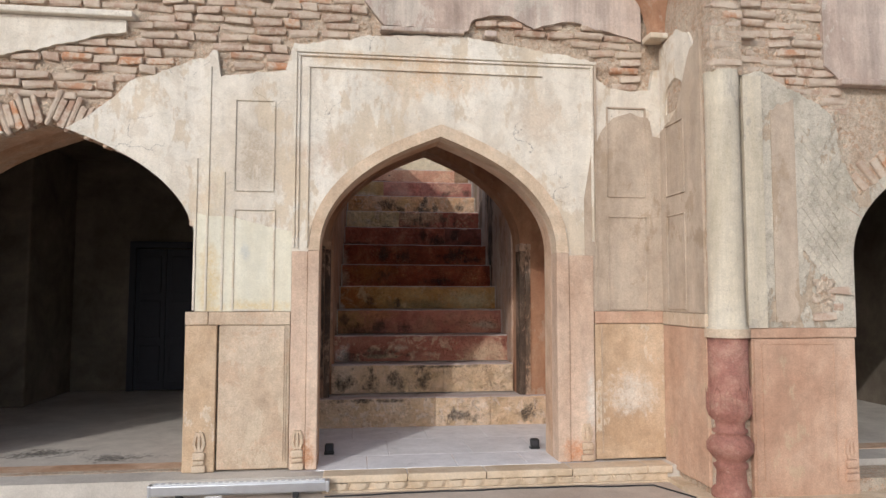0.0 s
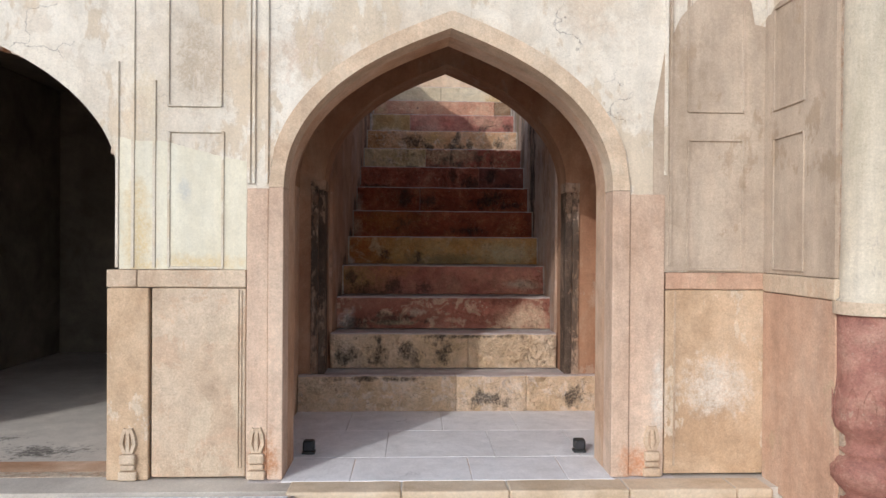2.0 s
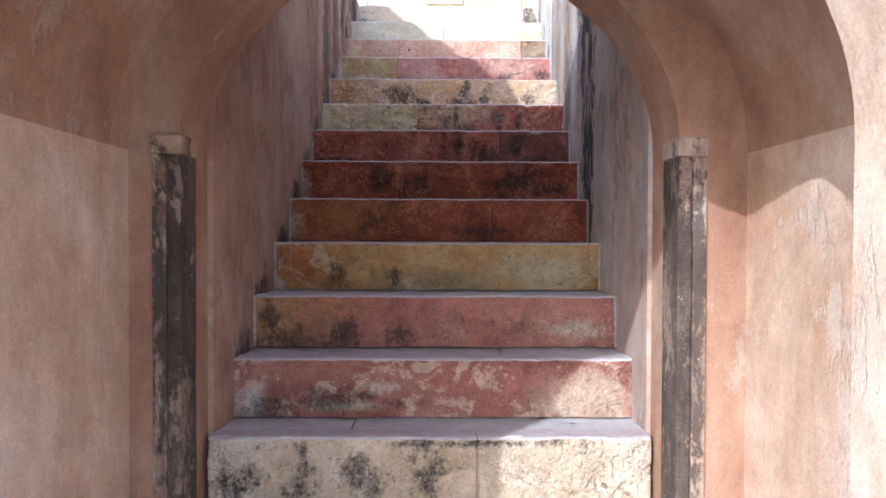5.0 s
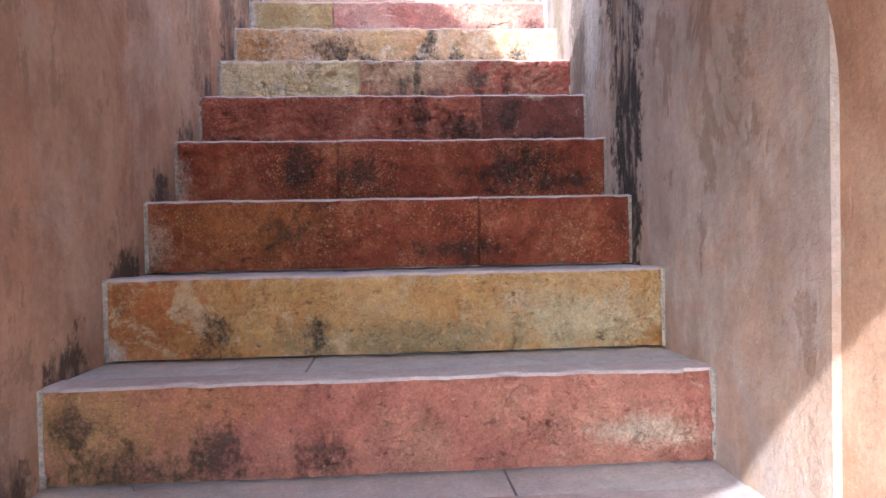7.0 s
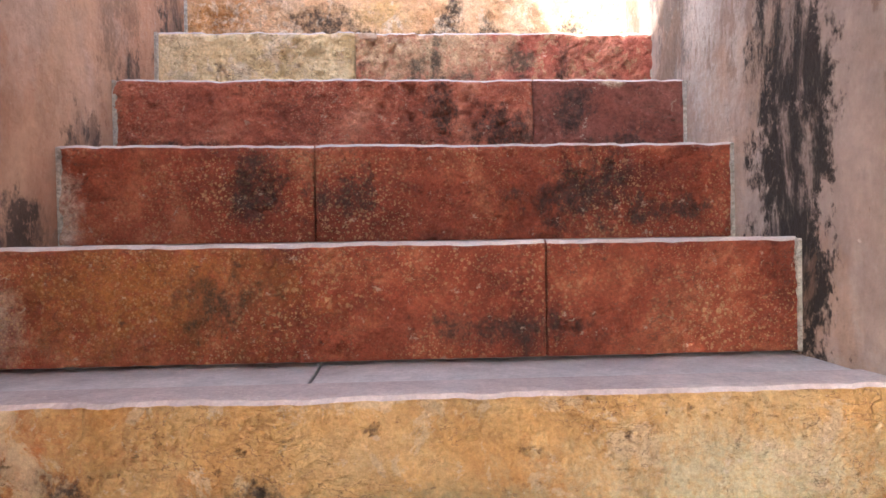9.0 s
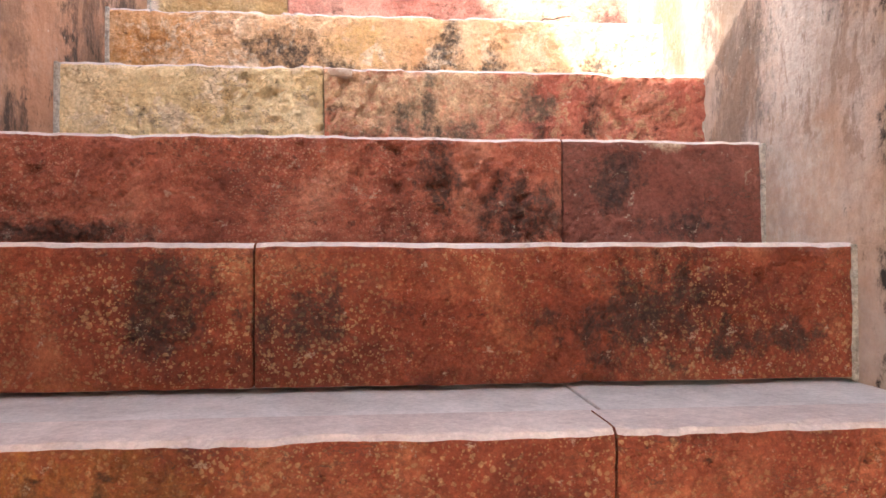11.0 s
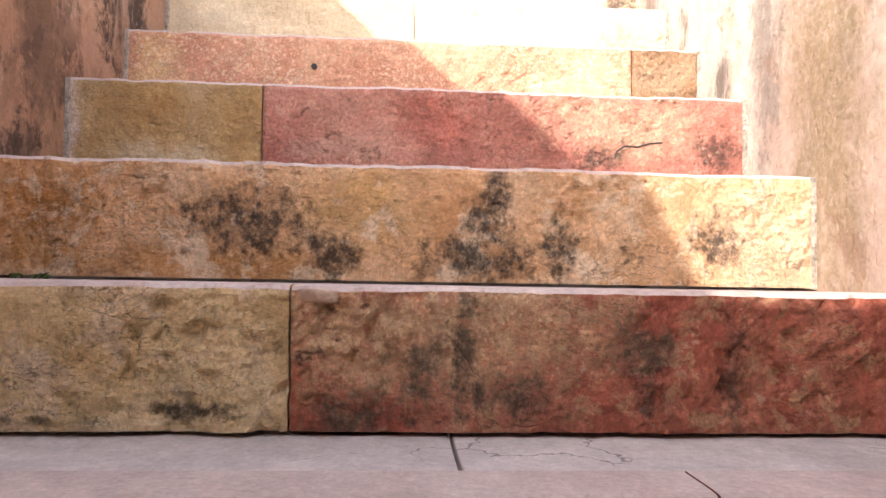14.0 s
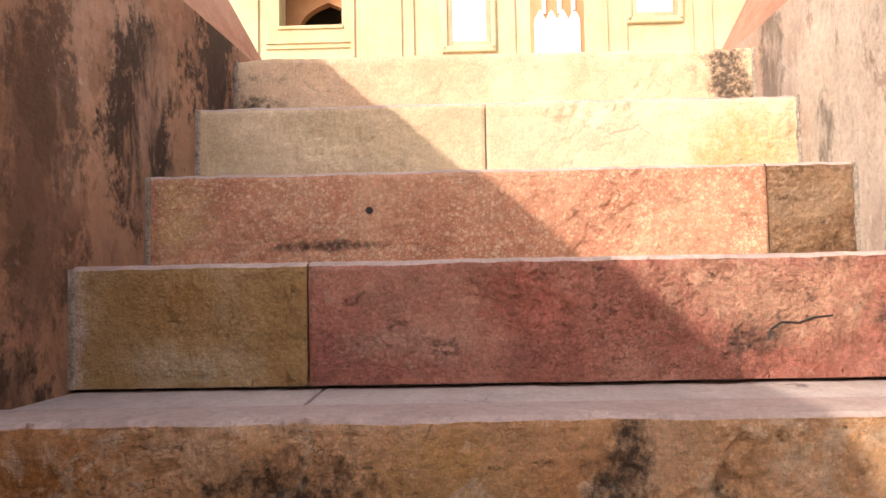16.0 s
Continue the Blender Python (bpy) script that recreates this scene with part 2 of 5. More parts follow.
M_YELLOWWASH = stone("yellowish_limewash", [(0.60, 0.53, 0.38), (0.68, 0.62, 0.48), (0.72, 0.68, 0.56)], 1.7, 0.1, streak=0.08, bump=0.25, stretch=(1, 1, 0.4), patches=[((0.62, 0.48, 0.27), (-1.08, 4.8, 1.35), (0.10, 1, 0.4)), ((0.55, 0.54, 0.49), (-0.82, 4.8, 1.6), (0.05, 1, 0.08)), ((0.66, 0.52, 0.30), (-0.75, 4.8, 1.2), (0.3, 1, 0.06))])
M_COLUMN = stone("red_sandstone_column", [(0.24, 0.095, 0.07), (0.33, 0.15, 0.115), (0.45, 0.26, 0.19)], 4, 0.28, bump=0.6, pits=0.5, peel=((0.52, 0.38, 0.28), 0.585, 2.4))
M_SHAFT = stone("cream_shaft_plaster", [(0.52, 0.44, 0.31), (0.60, 0.52, 0.40), (0.66, 0.59, 0.48)], 2.4, 0.16, streak=0.2, pits=0.2, bump=0.3, stretch=(1, 1, 0.2), peel=((0.46, 0.40, 0.33), 0.56, 2.4))
# darker orange copy of the peach limewash, with the vault's shade in its colour
M_ORANGE = stone("shaded_orange_limewash", [(0.26, 0.125, 0.07), (0.36, 0.195, 0.115), (0.46, 0.31, 0.21)], 1.8, 0.18, streak=0.1, pits=0.3, bump=0.55, stretch=(1, 1, 0.6), peel=((0.40, 0.27, 0.19), 0.575, 2.0))
M_VESTIBULE = stone("peach_limewash", [(0.42, 0.235, 0.135), (0.55, 0.365, 0.245), (0.66, 0.50, 0.38)], 1.8, 0.18, streak=0.1, pits=0.3, bump=0.55, stretch=(1, 1, 0.6), peel=((0.55, 0.40, 0.29), 0.58, 2.0))
M_FLOOR = stone("grey_pink_paving", [(0.66, 0.63, 0.62), (0.76, 0.73, 0.73), (0.82, 0.79, 0.79)], 1.9, 0.14, bump=0.2, cracks=0.3)
M_GROUND = stone("dusty_court_paving", [(0.42, 0.34, 0.28), (0.50, 0.42, 0.35), (0.55, 0.47, 0.40)], 1.2, 0.15, bump=0.3)
M_PLINTH = stone("buff_plinth_stone", [(0.50, 0.37, 0.24), (0.62, 0.49, 0.35), (0.68, 0.56, 0.42)], 3, 0.15, bump=0.35)
# low albedo puts the gloom of the unlit rooms into the plaster
M_ROOM = stone("shade_dark_room_plaster", [(0.10, 0.08, 0.06), (0.16, 0.13, 0.10), (0.22, 0.18, 0.14)], 1.5, 0.2, bump=0.2)
M_ROOMFLOOR = stone("damp_room_floor", [(0.42, 0.37, 0.32), (0.54, 0.49, 0.43), (0.62, 0.57, 0.50)], 1.1, 0.15, bump=0.15,
                    stains=[((-1.85, 5.35, 0), (0.35, 0.16, 1)), ((-2.5, 5.6, 0), (0.4, 0.2, 1))])
M_DOOR = plain("dark_painted_door", (0.035, 0.035, 0.045), 0.6)
M_ALU = plain("brushed_aluminium", (0.62, 0.63, 0.66), 0.35, 0.9)
M_GLASS = plain("frosted_strip_lens", (0.75, 0.76, 0.78), 0.25)
M_DARKGLASS = plain("dark_lamp_glass", (0.05, 0.05, 0.055), 0.15)
M_WHITE = plain("white_plastic", (0.78, 0.78, 0.76), 0.4)
M_BLACK = plain("black_cable", (0.03, 0.03, 0.03), 0.5)
M_REDTAPE = plain("red_tape", (0.35, 0.05, 0.05), 0.5)
M_TREAD = stone("grey_lime_tread", [(0.48, 0.43, 0.41), (0.57, 0.52, 0.50), (0.64, 0.59, 0.56)], 3.0, 0.2, bump=0.5, rough=0.75, cracks=0.8)
M_NOSE = stone("worn_red_stone_top", [(0.46, 0.36, 0.33), (0.53, 0.43, 0.40), (0.61, 0.51, 0.47)], 4, 0.2, bump=0.35, rough=0.65, specks=((0.64, 0.56, 0.50), 30, 0.2))
M_TERRACE = stone("pale_terrace_lime", [(0.56, 0.46, 0.33), (0.64, 0.54, 0.40), (0.70, 0.60, 0.46)], 1.0, 0.12, bump=0.2)
M_COPING = stone("red_washed_coping", [(0.34, 0.15, 0.10), (0.44, 0.22, 0.15), (0.52, 0.32, 0.24)], 3, 0.2, bump=0.4)
M_PALACE = stone("cream_palace_plaster", [(0.45, 0.36, 0.22), (0.52, 0.43, 0.28), (0.57, 0.48, 0.33)], 0.9, 0.1, bump=0.2, streak=0.12)
M_SCREEN = plain("white_marble_screen", (0.85, 0.85, 0.83), 0.5, vary=0.05)
M_REVEAL = stone("orange_niche_plaster", [(0.40, 0.20, 0.10), (0.50, 0.28, 0.16)], 1.5, 0.1, bump=0.1)


def brick_material():
    n = Nodes("old_thin_brick", 0.9)
    info = n.tree.nodes.new("ShaderNodeObjectInfo").outputs["Random"]
    col = n.ramp(info, [(0.0, (0.36, 0.22, 0.15)), (0.3, (0.45, 0.31, 0.23)), (0.75, (0.50, 0.38, 0.29)), (0.9, (0.46, 0.24, 0.14)), (1.0, (0.50, 0.22, 0.10))])
    dust = n.ramp(n.noise(11, 8, 0.72), [(0.42, 0.05), (0.56, 0.9)])
    col = n.mix(dust, col, (0.58, 0.48, 0.38))
    return n.finish(col, n.noise(70, 6, 0.7), 0.8, 0.01)


M_BRICK = brick_material()

# ---- helpers for meshes ----


def part(name, bm, material, parent=None, label=""):
    me = bpy.data.meshes.new(name)
    bmesh.ops.recalc_face_normals(bm, faces=bm.faces)
    bm.to_mesh(me)
    bm.free()
    me.materials.append(material)
    ob = new(name, me)
    ob.parent = parent
    if label:
        ob["label"] = label
    return ob


def thing(name, at, label, category, group="", kind=""):
    e = new(name)
    e.location = at
    e.empty_display_size = 0.1
    return tagged(e, label, category, group, kind)


def under(ob, parent):
    """Hang a mesh made in world metres under a parent that stands elsewhere."""
    ob.parent = parent
    ob.matrix_parent_inverse = Matrix.Translation(-parent.location)
    return ob


def box(bm, x0, x1, y0, y1, z0, z1, bevel=0.0, segs=2):
    c = bmesh.ops.create_cube(bm, size=1.0)["verts"]
    for v in c:
        v.co = Vector(((x0 + x1) / 2 + v.co.x * (x1 - x0), (y0 + y1) / 2 + v.co.y * (y1 - y0), (z0 + z1) / 2 + v.co.z * (z1 - z0)))
    if bevel:
        edges = list({e for v in c for e in v.link_edges})
        bmesh.ops.bevel(bm, geom=edges, offset=bevel, segments=segs, affect="EDGES", profile=0.5)
    return bm


def rough_slab(x0, x1, y0, y1, z0, z1, step=0.07, wear=0.004, bevel=0.012, ends=True):
    """A worn stone slab: cut along its length, edges rounded, faces uneven. ends: whether its short edges are rounded too."""
    bm = box(bmesh.new(), x0, x1, y0, y1, z0, z1)
    cuts = max(1, int((x1 - x0) / step))
    bmesh.ops.subdivide_edges(bm, edges=[e for e in bm.edges if abs(e.verts[0].co.x - e.verts[1].co.x) > 0.5 * (x1 - x0)], cuts=cuts)
    long_edges = [e for e in bm.edges if abs(e.verts[0].co.x - e.verts[1].co.x) > 1e-4 and len(e.link_faces) == 2 and e.calc_face_angle(0) > 1]
    short = [e for e in bm.edges if ends and all(min(abs(v.co.x - x0), abs(v.co.x - x1)) < 1e-5 for v in e.verts)]
    bmesh.ops.bevel(bm, geom=list(set(long_edges + short)), offset=bevel, segments=2, affect="EDGES", clamp_overlap=True, profile=0.5)
    for v in bm.verts:
        w = noise.noise_vector(v.co * 9.0) * wear + noise.noise_vector(v.co * 31.0) * wear * 0.5
        v.co += Vector((w.x * 0.3, w.y, w.z))
    return bm


def riser_block(x0, x1, y0, y1, z0, z1, rough=1.0, cell=0.0095):
    """A worn riser stone: its front is hewn and flaked in low relief, its upper edge rounded and chipped; its top takes the second material."""
    nx, nz = max(2, round((x1 - x0) / cell)), max(2, round((z1 - z0) / cell))
    rows = []
    for i in range(nx + 1):
        x = x0 + (x1 - x0) * i / nx
        sag = 0.004 * noise.noise((x * 5.0, y0, 3.0)) + 0.003 * noise.noise((x * 23.0, y0, 8.0))
        chip = max(0.0, noise.noise((x * 9.0, y0 * 3, 1.0)) - 0.25) * 0.05 * rough
        row = []
        for k in range(nz + 1):
            z = z0 + (z1 - z0) * k / nz
            p = Vector((x, y0 * 7.0, z))
            field = noise.noise(p * 8.0) + 0.6 * noise.noise(p * 21.0)
            worn = 0.25 + max(0.0, min(1.0, 0.5 + 2.2 * noise.noise(p * 2.3 + Vector((0, 4, 0)))))
            flake = math.floor(field * 3.0) * 0.0034 * worn
            pit = max(0.0, noise.noise(p * 34.0 + Vector((5, 0, 0))) - 0.22) * 0.026 * worn
            d = flake + 0.005 * noise.noise(p * 3.0) + 0.004 * worn * noise.noise(p * 52.0) + pit
            t = max(0.0, 1 - (z1 - z) / (0.020 + chip))
            d = d * rough + t * t * (0.012 + chip * 0.8)
            e = max(0.0, 1 - min(x - x0, x1 - x) / 0.012)
            row.append((x, y0 + d + e * e * 0.006, z + (sag - 0.002 - t * t * chip * 0.4 if k == nz else sag * (k / nz) ** 4)))
        row += [(x, max(row[-1][1] + 0.006, y0 + 0.034), z1 + sag * 0.5), (x, y1, z1), (x, y1, z0)]
        rows.append(row)
    bm = bmesh.new()
    vs = [[bm.verts.new(p) for p in row] for row in rows]
    m = len(vs[0])
    for a, b in zip(vs, vs[1:]):
        for k in range(m):
            bm.faces.new((a[k], b[k], b[(k + 1) % m], a[(k + 1) % m])).material_index = 1 if nz - 1 <= k <= nz + 1 else 0
    bm.faces.new(vs[0])
    bm.faces.new(vs[-1][::-1])
    return bm


def lathe(bm, cx, cy, profile, sides=28):
    rings = []
    for r, z in profile:
        rings.append([bm.verts.new((cx + r * math.cos(2 * math.pi * k / sides), cy + r * math.sin(2 * math.pi * k / sides), z)) for k in range(sides)])
    for a, b in zip(rings, rings[1:]):
        for k in range(sides):
            bm.faces.new((a[k], a[(k + 1) % sides], b[(k + 1) % sides], b[k]))
    bm.faces.new(rings[0][::-1])
    bm.faces.new(rings[-1])
    return bm


def rise(u):
    """The height of a pointed arch, 0 to 1, at the share u of the way from its jamb to its middle."""
    u = min(1.0, max(0.0, u))
    return 0.6 * (1 - (1 - u) ** 3) ** 0.45 + 0.4 * u


class Arch:
    def __init__(self, left, right, spring, apex, base=0.0):
        self.left, self.right, self.spring, self.apex, self.base = left, right, spring, apex, base
        self.mid, self.half = (left + right) / 2, (right - left) / 2

    def top(self, x):
        return self.spring + (self.apex - self.spring) * rise(1 - abs(x - self.mid) / self.half)

    def samples(self, n=22):
        side = [1 - math.cos(math.pi / 2 * k / n) for k in range(n + 1)]
        return [self.left + self.half * s for s in side] + [self.right - self.half * s for s in side[-2::-1]]

    def outline(self, n=22):
        return [(x, self.top(x)) for x in self.samples(n)]


def wall_sheet(x0, x1, y0, y1, bottom, top, arches=(), step=0.5):
    """A wall along x between the depths y0 and y1, from bottom to top (numbers or functions of x), with arched openings through it."""
    low = bottom if callable(bottom) else (lambda x: bottom)
    high = top if callable(top) else (lambda x: top)
    xs = {x0, x1}
    k = int((x1 - x0) / step)
    xs |= {x0 + (x1 - x0) * i / max(1, k) for i in range(k + 1)}
    for a in arches:
        xs |= {min(max(x, x0), x1) for x in a.samples()}
    xs = sorted(xs)
    xs = [x for i, x in enumerate(xs) if i == 0 or x - xs[i - 1] > 1e-4]
    bm = bmesh.new()

    def inside(m):
        return next((a for a in arches if a.left < m < a.right), None)

    def prism(xa, xb, la, lb, ha, hb):
        if ha - la < 1e-3 and hb - lb < 1e-3:
            return
        f = [bm.verts.new(p) for p in ((xa, y0, la), (xb, y0, lb), (xb, y0, hb), (xa, y0, ha))]
        b = [bm.verts.new(p) for p in ((xa, y1, la), (xb, y1, lb), (xb, y1, hb), (xa, y1, ha))]
        bm.faces.new(f)
        bm.faces.new(b[::-1])
        for i in (0, 2):
            bm.faces.new((f[i], b[i], b[i + 1], f[(i + 1) % 4]))
        need_left = xa == xs[0] or (inside(xa - 1e-4) is not inside(xb - 1e-4))
        need_right = xb == xs[-1] or (inside(xb + 1e-4) is not inside(xa + 1e-4))
        if need_left:
            bm.faces.new((f[3], b[3], b[0], f[0]))
        if need_right:
            bm.faces.new((f[1], b[1], b[2], f[2]))

    for xa, xb in zip(xs, xs[1:]):
        a = inside((xa + xb) / 2)
        if a:
            prism(xa, xb, max(a.top(xa), low(xa)), max(a.top(xb), low(xb)), high(xa), high(xb))
            if a.base > low(xa):
                prism(xa, xb, low(xa), low(xb), a.base, a.base)
        else:
            prism(xa, xb, low(xa), low(xb), high(xa), high(xb))
    bmesh.ops.remove_doubles(bm, verts=bm.verts, dist=1e-4)
    return bm


def ribbon(points, wide, deep, y, bm=None):
    """A raised band of square section along points (x, z) on a wall face at depth y, standing deep metres proud."""
    bm = bm or bmesh.new()
    pts = [Vector(p) for p in points]
    rows = []
    for i, p in enumerate(pts):
        d = (pts[min(i + 1, len(pts) - 1)] - pts[max(i - 1, 0)]).normalized()
        side = Vector((-d.y, d.x)) * wide / 2
        a, b = p + side, p - side
        inset = side * 0.3
        rows.append([bm.verts.new(q) for q in ((a.x, y, a.y), (a.x - inset.x, y - deep, a.y - inset.y), (b.x + inset.x, y - deep, b.y + inset.y), (b.x, y, b.y))])
    for r, s in zip(rows, rows[1:]):
        for k in range(3):
            bm.faces.new((r[k], r[k + 1], s[k + 1], s[k]))
    for r in (rows[0], rows[-1]):
        bm.faces.new(r)
    return bm


def tube(points, radius, sides=8):
    bm = bmesh.new()
    pts = [Vector(p) for p in points]
    rings = []
    for i, p in enumerate(pts):
        d = (pts[min(i + 1, len(pts) - 1)] - pts[max(i - 1, 0)]).normalized()
        u = d.cross(Vector((0, 0, 1)))
        u = u.normalized() if u.length > 0.01 else Vector((1, 0, 0))
        w = d.cross(u)
        rings.append([bm.verts.new(p + radius * (u * math.cos(2 * math.pi * k / sides) + w * math.sin(2 * math.pi * k / sides))) for k in range(sides)])
    for a, b in zip(rings, rings[1:]):
        for k in range(sides):
            bm.faces.new((a[k], a[(k + 1) % sides], b[(k + 1) % sides], b[k]))
    bm.faces.new(rings[0])
    bm.faces.new(rings[-1])
    return bm


def smooth(ob):
    for p in ob.data.polygons:
        p.use_smooth = True
    return ob


def structure(ob, label, category):
    return tagged(ob, label, category, "", "structure")


# ---- plan ----
FRONT = 4.82            # face of the facade
GROUND = -0.12
GATE = Arch(-0.275, 1.565, 1.62, 2.516)
SIDE = Arch(-3.36, -1.175, 1.60, 2.55)
INNER = Arch(-0.26, 1.66, 1.78, 2.74)
TERRACE = 3.71
# front edge and top of each step, from the bottom up
STEPS = [(6.33, 0.285), (6.64, 0.575), (6.95, 0.853), (7.27, 1.12), (7.655, 1.39), (8.0, 1.66), (8.337, 1.931), (8.672, 2.19), (9.01, 2.445),
         (9.322, 2.707), (9.65, 2.97), (9.963, 3.211), (10.25, 3.46), (10.55, TERRACE)]


def stair_left(y):
    return float(np.interp(y, (6.7, 6.95, 7.65, 8.67, 9.32, 9.96, 10.55, 11.0), (-0.235, -0.220, -0.191, -0.160, -0.134, -0.095, -0.055, -0.03)))


def stair_right(y):
    return 1.645 + (y - 6.9) * 0.026


# ---- ground and floors ----
bm = bmesh.new()
vs = [bm.verts.new(p) for p in ((-600, -600, GROUND), (600, -600, GROUND), (600, 600, GROUND), (-600, 600, GROUND))]
bm.faces.new(vs)
structure(part("ground", bm, M_GROUND), "dusty pale stone paving of the court", "ground")

bm = wall_sheet(-6.5, 6.5, FRONT - 0.19, 12.0, GROUND - 0.1, -0.004)
structure(part("floor", bm, M_ROOMFLOOR), "damp grey lime floor of the arcade", "floor")

plinth = thing("plinth", (1.0, FRONT - 0.2, GROUND), "buff stone plinth with a carved lotus petal edge", "plinth", "", "structure")
def petal(x, y, z, r, deep):
    """A hanging half-round lotus petal with a raised rim, on a face at depth y."""
    bm = bmesh.new()
    for rad, d in ((r, deep * 0.5), (r * 0.72, deep)):
        rim = [(x + rad * math.cos(a), z - rad * 1.05 * math.sin(a)) for a in [math.pi * k / 12 for k in range(13)]]
        f = [bm.verts.new((px, y - d, pz)) for px, pz in rim]
        b = [bm.verts.new((px, y + 0.01, pz)) for px, pz in rim]
        bm.faces.new(f)
        for k in range(12):
            bm.faces.new((f[k], f[k + 1], b[k + 1], b[k]))
        bm.faces.new((f[-1], f[0], b[0], b[-1]))
    return bm


EDGE = FRONT - 0.2
x = -0.22
rng = random.Random(4)
while x < 2.36:
    w = min(rng.uniform(0.55, 0.8), 2.40 - x)
    under(part("edge_slab", rough_slab(x, x + w - 0.004, EDGE - 0.025, EDGE + 0.16, -0.055, 0.0, 0.1, 0.003, 0.01), M_PLINTH), plinth)
    x += w
under(part("moulding", box(bmesh.new(), -0.22, 2.36, EDGE - 0.005, EDGE + 0.05, GROUND, -0.055), M_PLINTH), plinth)
under(part("foot", box(bmesh.new(), -0.22, 2.36, EDGE - 0.035, EDGE - 0.003, GROUND, -0.105, 0.005), M_PLINTH), plinth)
for k in range(17):
    under(part("lotus_petal", petal(-0.09 + 0.138 * k, EDGE - 0.005, -0.056, 0.058, 0.026), M_PLINTH), plinth)

structure(part("floor_threshold", wall_sheet(-0.46, 1.93, EDGE + 0.14, 6.45, -0.1, -0.0035), M_TREAD), "mortar bed under the gateway paving", "floor")
paving = thing("paving", (0.7, 5.5, 0), "grey and pinkish stone slabs of the gateway floor", "paving", "", "structure")
cuts = [-0.455, 0.10, 0.78, 1.32, 1.925]
for j, (ya, yb) in enumerate(((EDGE + 0.14, 5.18), (5.18, 5.78), (5.78, 6.36))):
    for a, b in zip(cuts, cuts[1:]):
        sh = (0.0, 0.18, -0.12)[j]
        xa = a if a == cuts[0] else a + sh
        xb = b if b == cuts[-1] else b + sh
        if j == 0:
            xa, xb = max(xa, -0.276), min(xb, 1.58)
        under(part("paving_slab", rough_slab(xa + 0.002, xb - 0.002, ya + 0.002, yb - 0.002, -0.05, 0.003, 0.2, 0.0015, 0.003), M_FLOOR), paving)

# ---- facade ----
OUTER = Arch(-0.358, 1.665, 1.63, 2.615)
front = thing("wall_front", (0, FRONT, 0), "decayed fort facade of cream plaster, brick and sandstone", "wall", "", "structure")


def fpart(name, bm, m, label=""):
    return under(part(name, bm, m, None, label), front)


fpart("core", wall_sheet(-6.5, 2.75, FRONT + 0.055, FRONT + 0.14, GROUND, 4.4, [Arch(-0.31, 1.60, 1.62, 2.55), SIDE]), M_CORE)
structure(part("wall_front_inner", wall_sheet(-6.5, 6.5, FRONT + 0.14, 5.15, GROUND, 4.4, [GATE, SIDE, Arch(3.54, 5.6, 1.6, 2.55)]), M_VESTIBULE), "peach limewashed back of the facade", "wall")


def along(stops, jag=0.0, freq=9.0, seed=0.0):
    def f(x):
        for (xa, za), (xb, zb) in zip(stops, stops[1:]):
            if x <= xb:
                z = za + (zb - za) * (x - xa) / (xb - xa)
                break
        else:
            z = stops[-1][1]
        return z + jag * (noise.noise((x * freq, seed, 0)) + 0.6 * noise.noise((x * freq * 3.1, seed, 5)))
    return f


plaster_top = along([(-6.5, 2.4), (-2.2, 2.46), (-1.95, 2.60), (-1.68, 2.86), (-1.24, 3.04), (-1.13, 3.06), (-1.10, 3.14), (-1.04, 3.13), (-1.03, 2.93), (-0.54, 3.0),
                     (-0.50, 3.20), (0.18, 3.31), (0.82, 3.33), (1.05, 3.30), (1.88, 3.18), (1.90, 3.05), (2.03, 2.95), (2.37, 2.95), (2.40, 3.12), (2.47, 3.14)], 0.02, 7)
fpart("plaster", wall_sheet(-6.5, 2.46, FRONT, FRONT + 0.056, 1.16, plaster_top, [OUTER, SIDE], 0.03), M_PLASTER, "cream lime plaster with a broken upper edge")
fpart("plaster_patch", wall_sheet(-6.5, -1.72, FRONT + 0.004, FRONT + 0.056, along([(-6.5, 3.0), (-2.6, 3.02), (-2.3, 3.10), (-1.72, 3.24)], 0.03, 5, 3), 3.33, (), 0.03), M_PLASTER)
fpart("cornice", box(bmesh.new(), -6.5, -1.66, FRONT - 0.05, FRONT + 0.056, 3.335, 3.385, 0.012), M_PLASTER)
fpart("pink_plaster", wall_sheet(0.02, 2.3, FRONT - 0.002, FRONT + 0.056, along([(0.02, 3.62), (0.20, 3.39), (0.86, 3.37), (0.9, 3.46), (1.05, 3.52), (1.2, 3.52), (1.4, 3.42), (1.62, 3.50), (1.9, 3.46), (2.3, 3.36)], 0.02, 6, 9), 4.4, (), 0.03), M_PINKPLASTER)
fpart("cornice", box(bmesh.new(), 0.17, 0.83, FRONT - 0.045, FRONT + 0.056, 3.335, 3.372, 0.01), M_PINKPLASTER)
fpart("cornice", box(bmesh.new(), 0.99, 1.09, FRONT - 0.05, FRONT + 0.056, 3.325, 3.375, 0.012), M_PINKPLASTER)
fpart("plaster_coat", wall_sheet(-1.172, -0.482, FRONT - 0.004, FRONT + 0.002, 1.162, along([(-1.172, 1.88), (-0.9, 1.86), (-0.6, 1.78), (-0.48, 1.76)], 0.012, 8, 5), [SIDE], 0.02), M_YELLOWWASH, "yellowish limewash over the lower plaster")
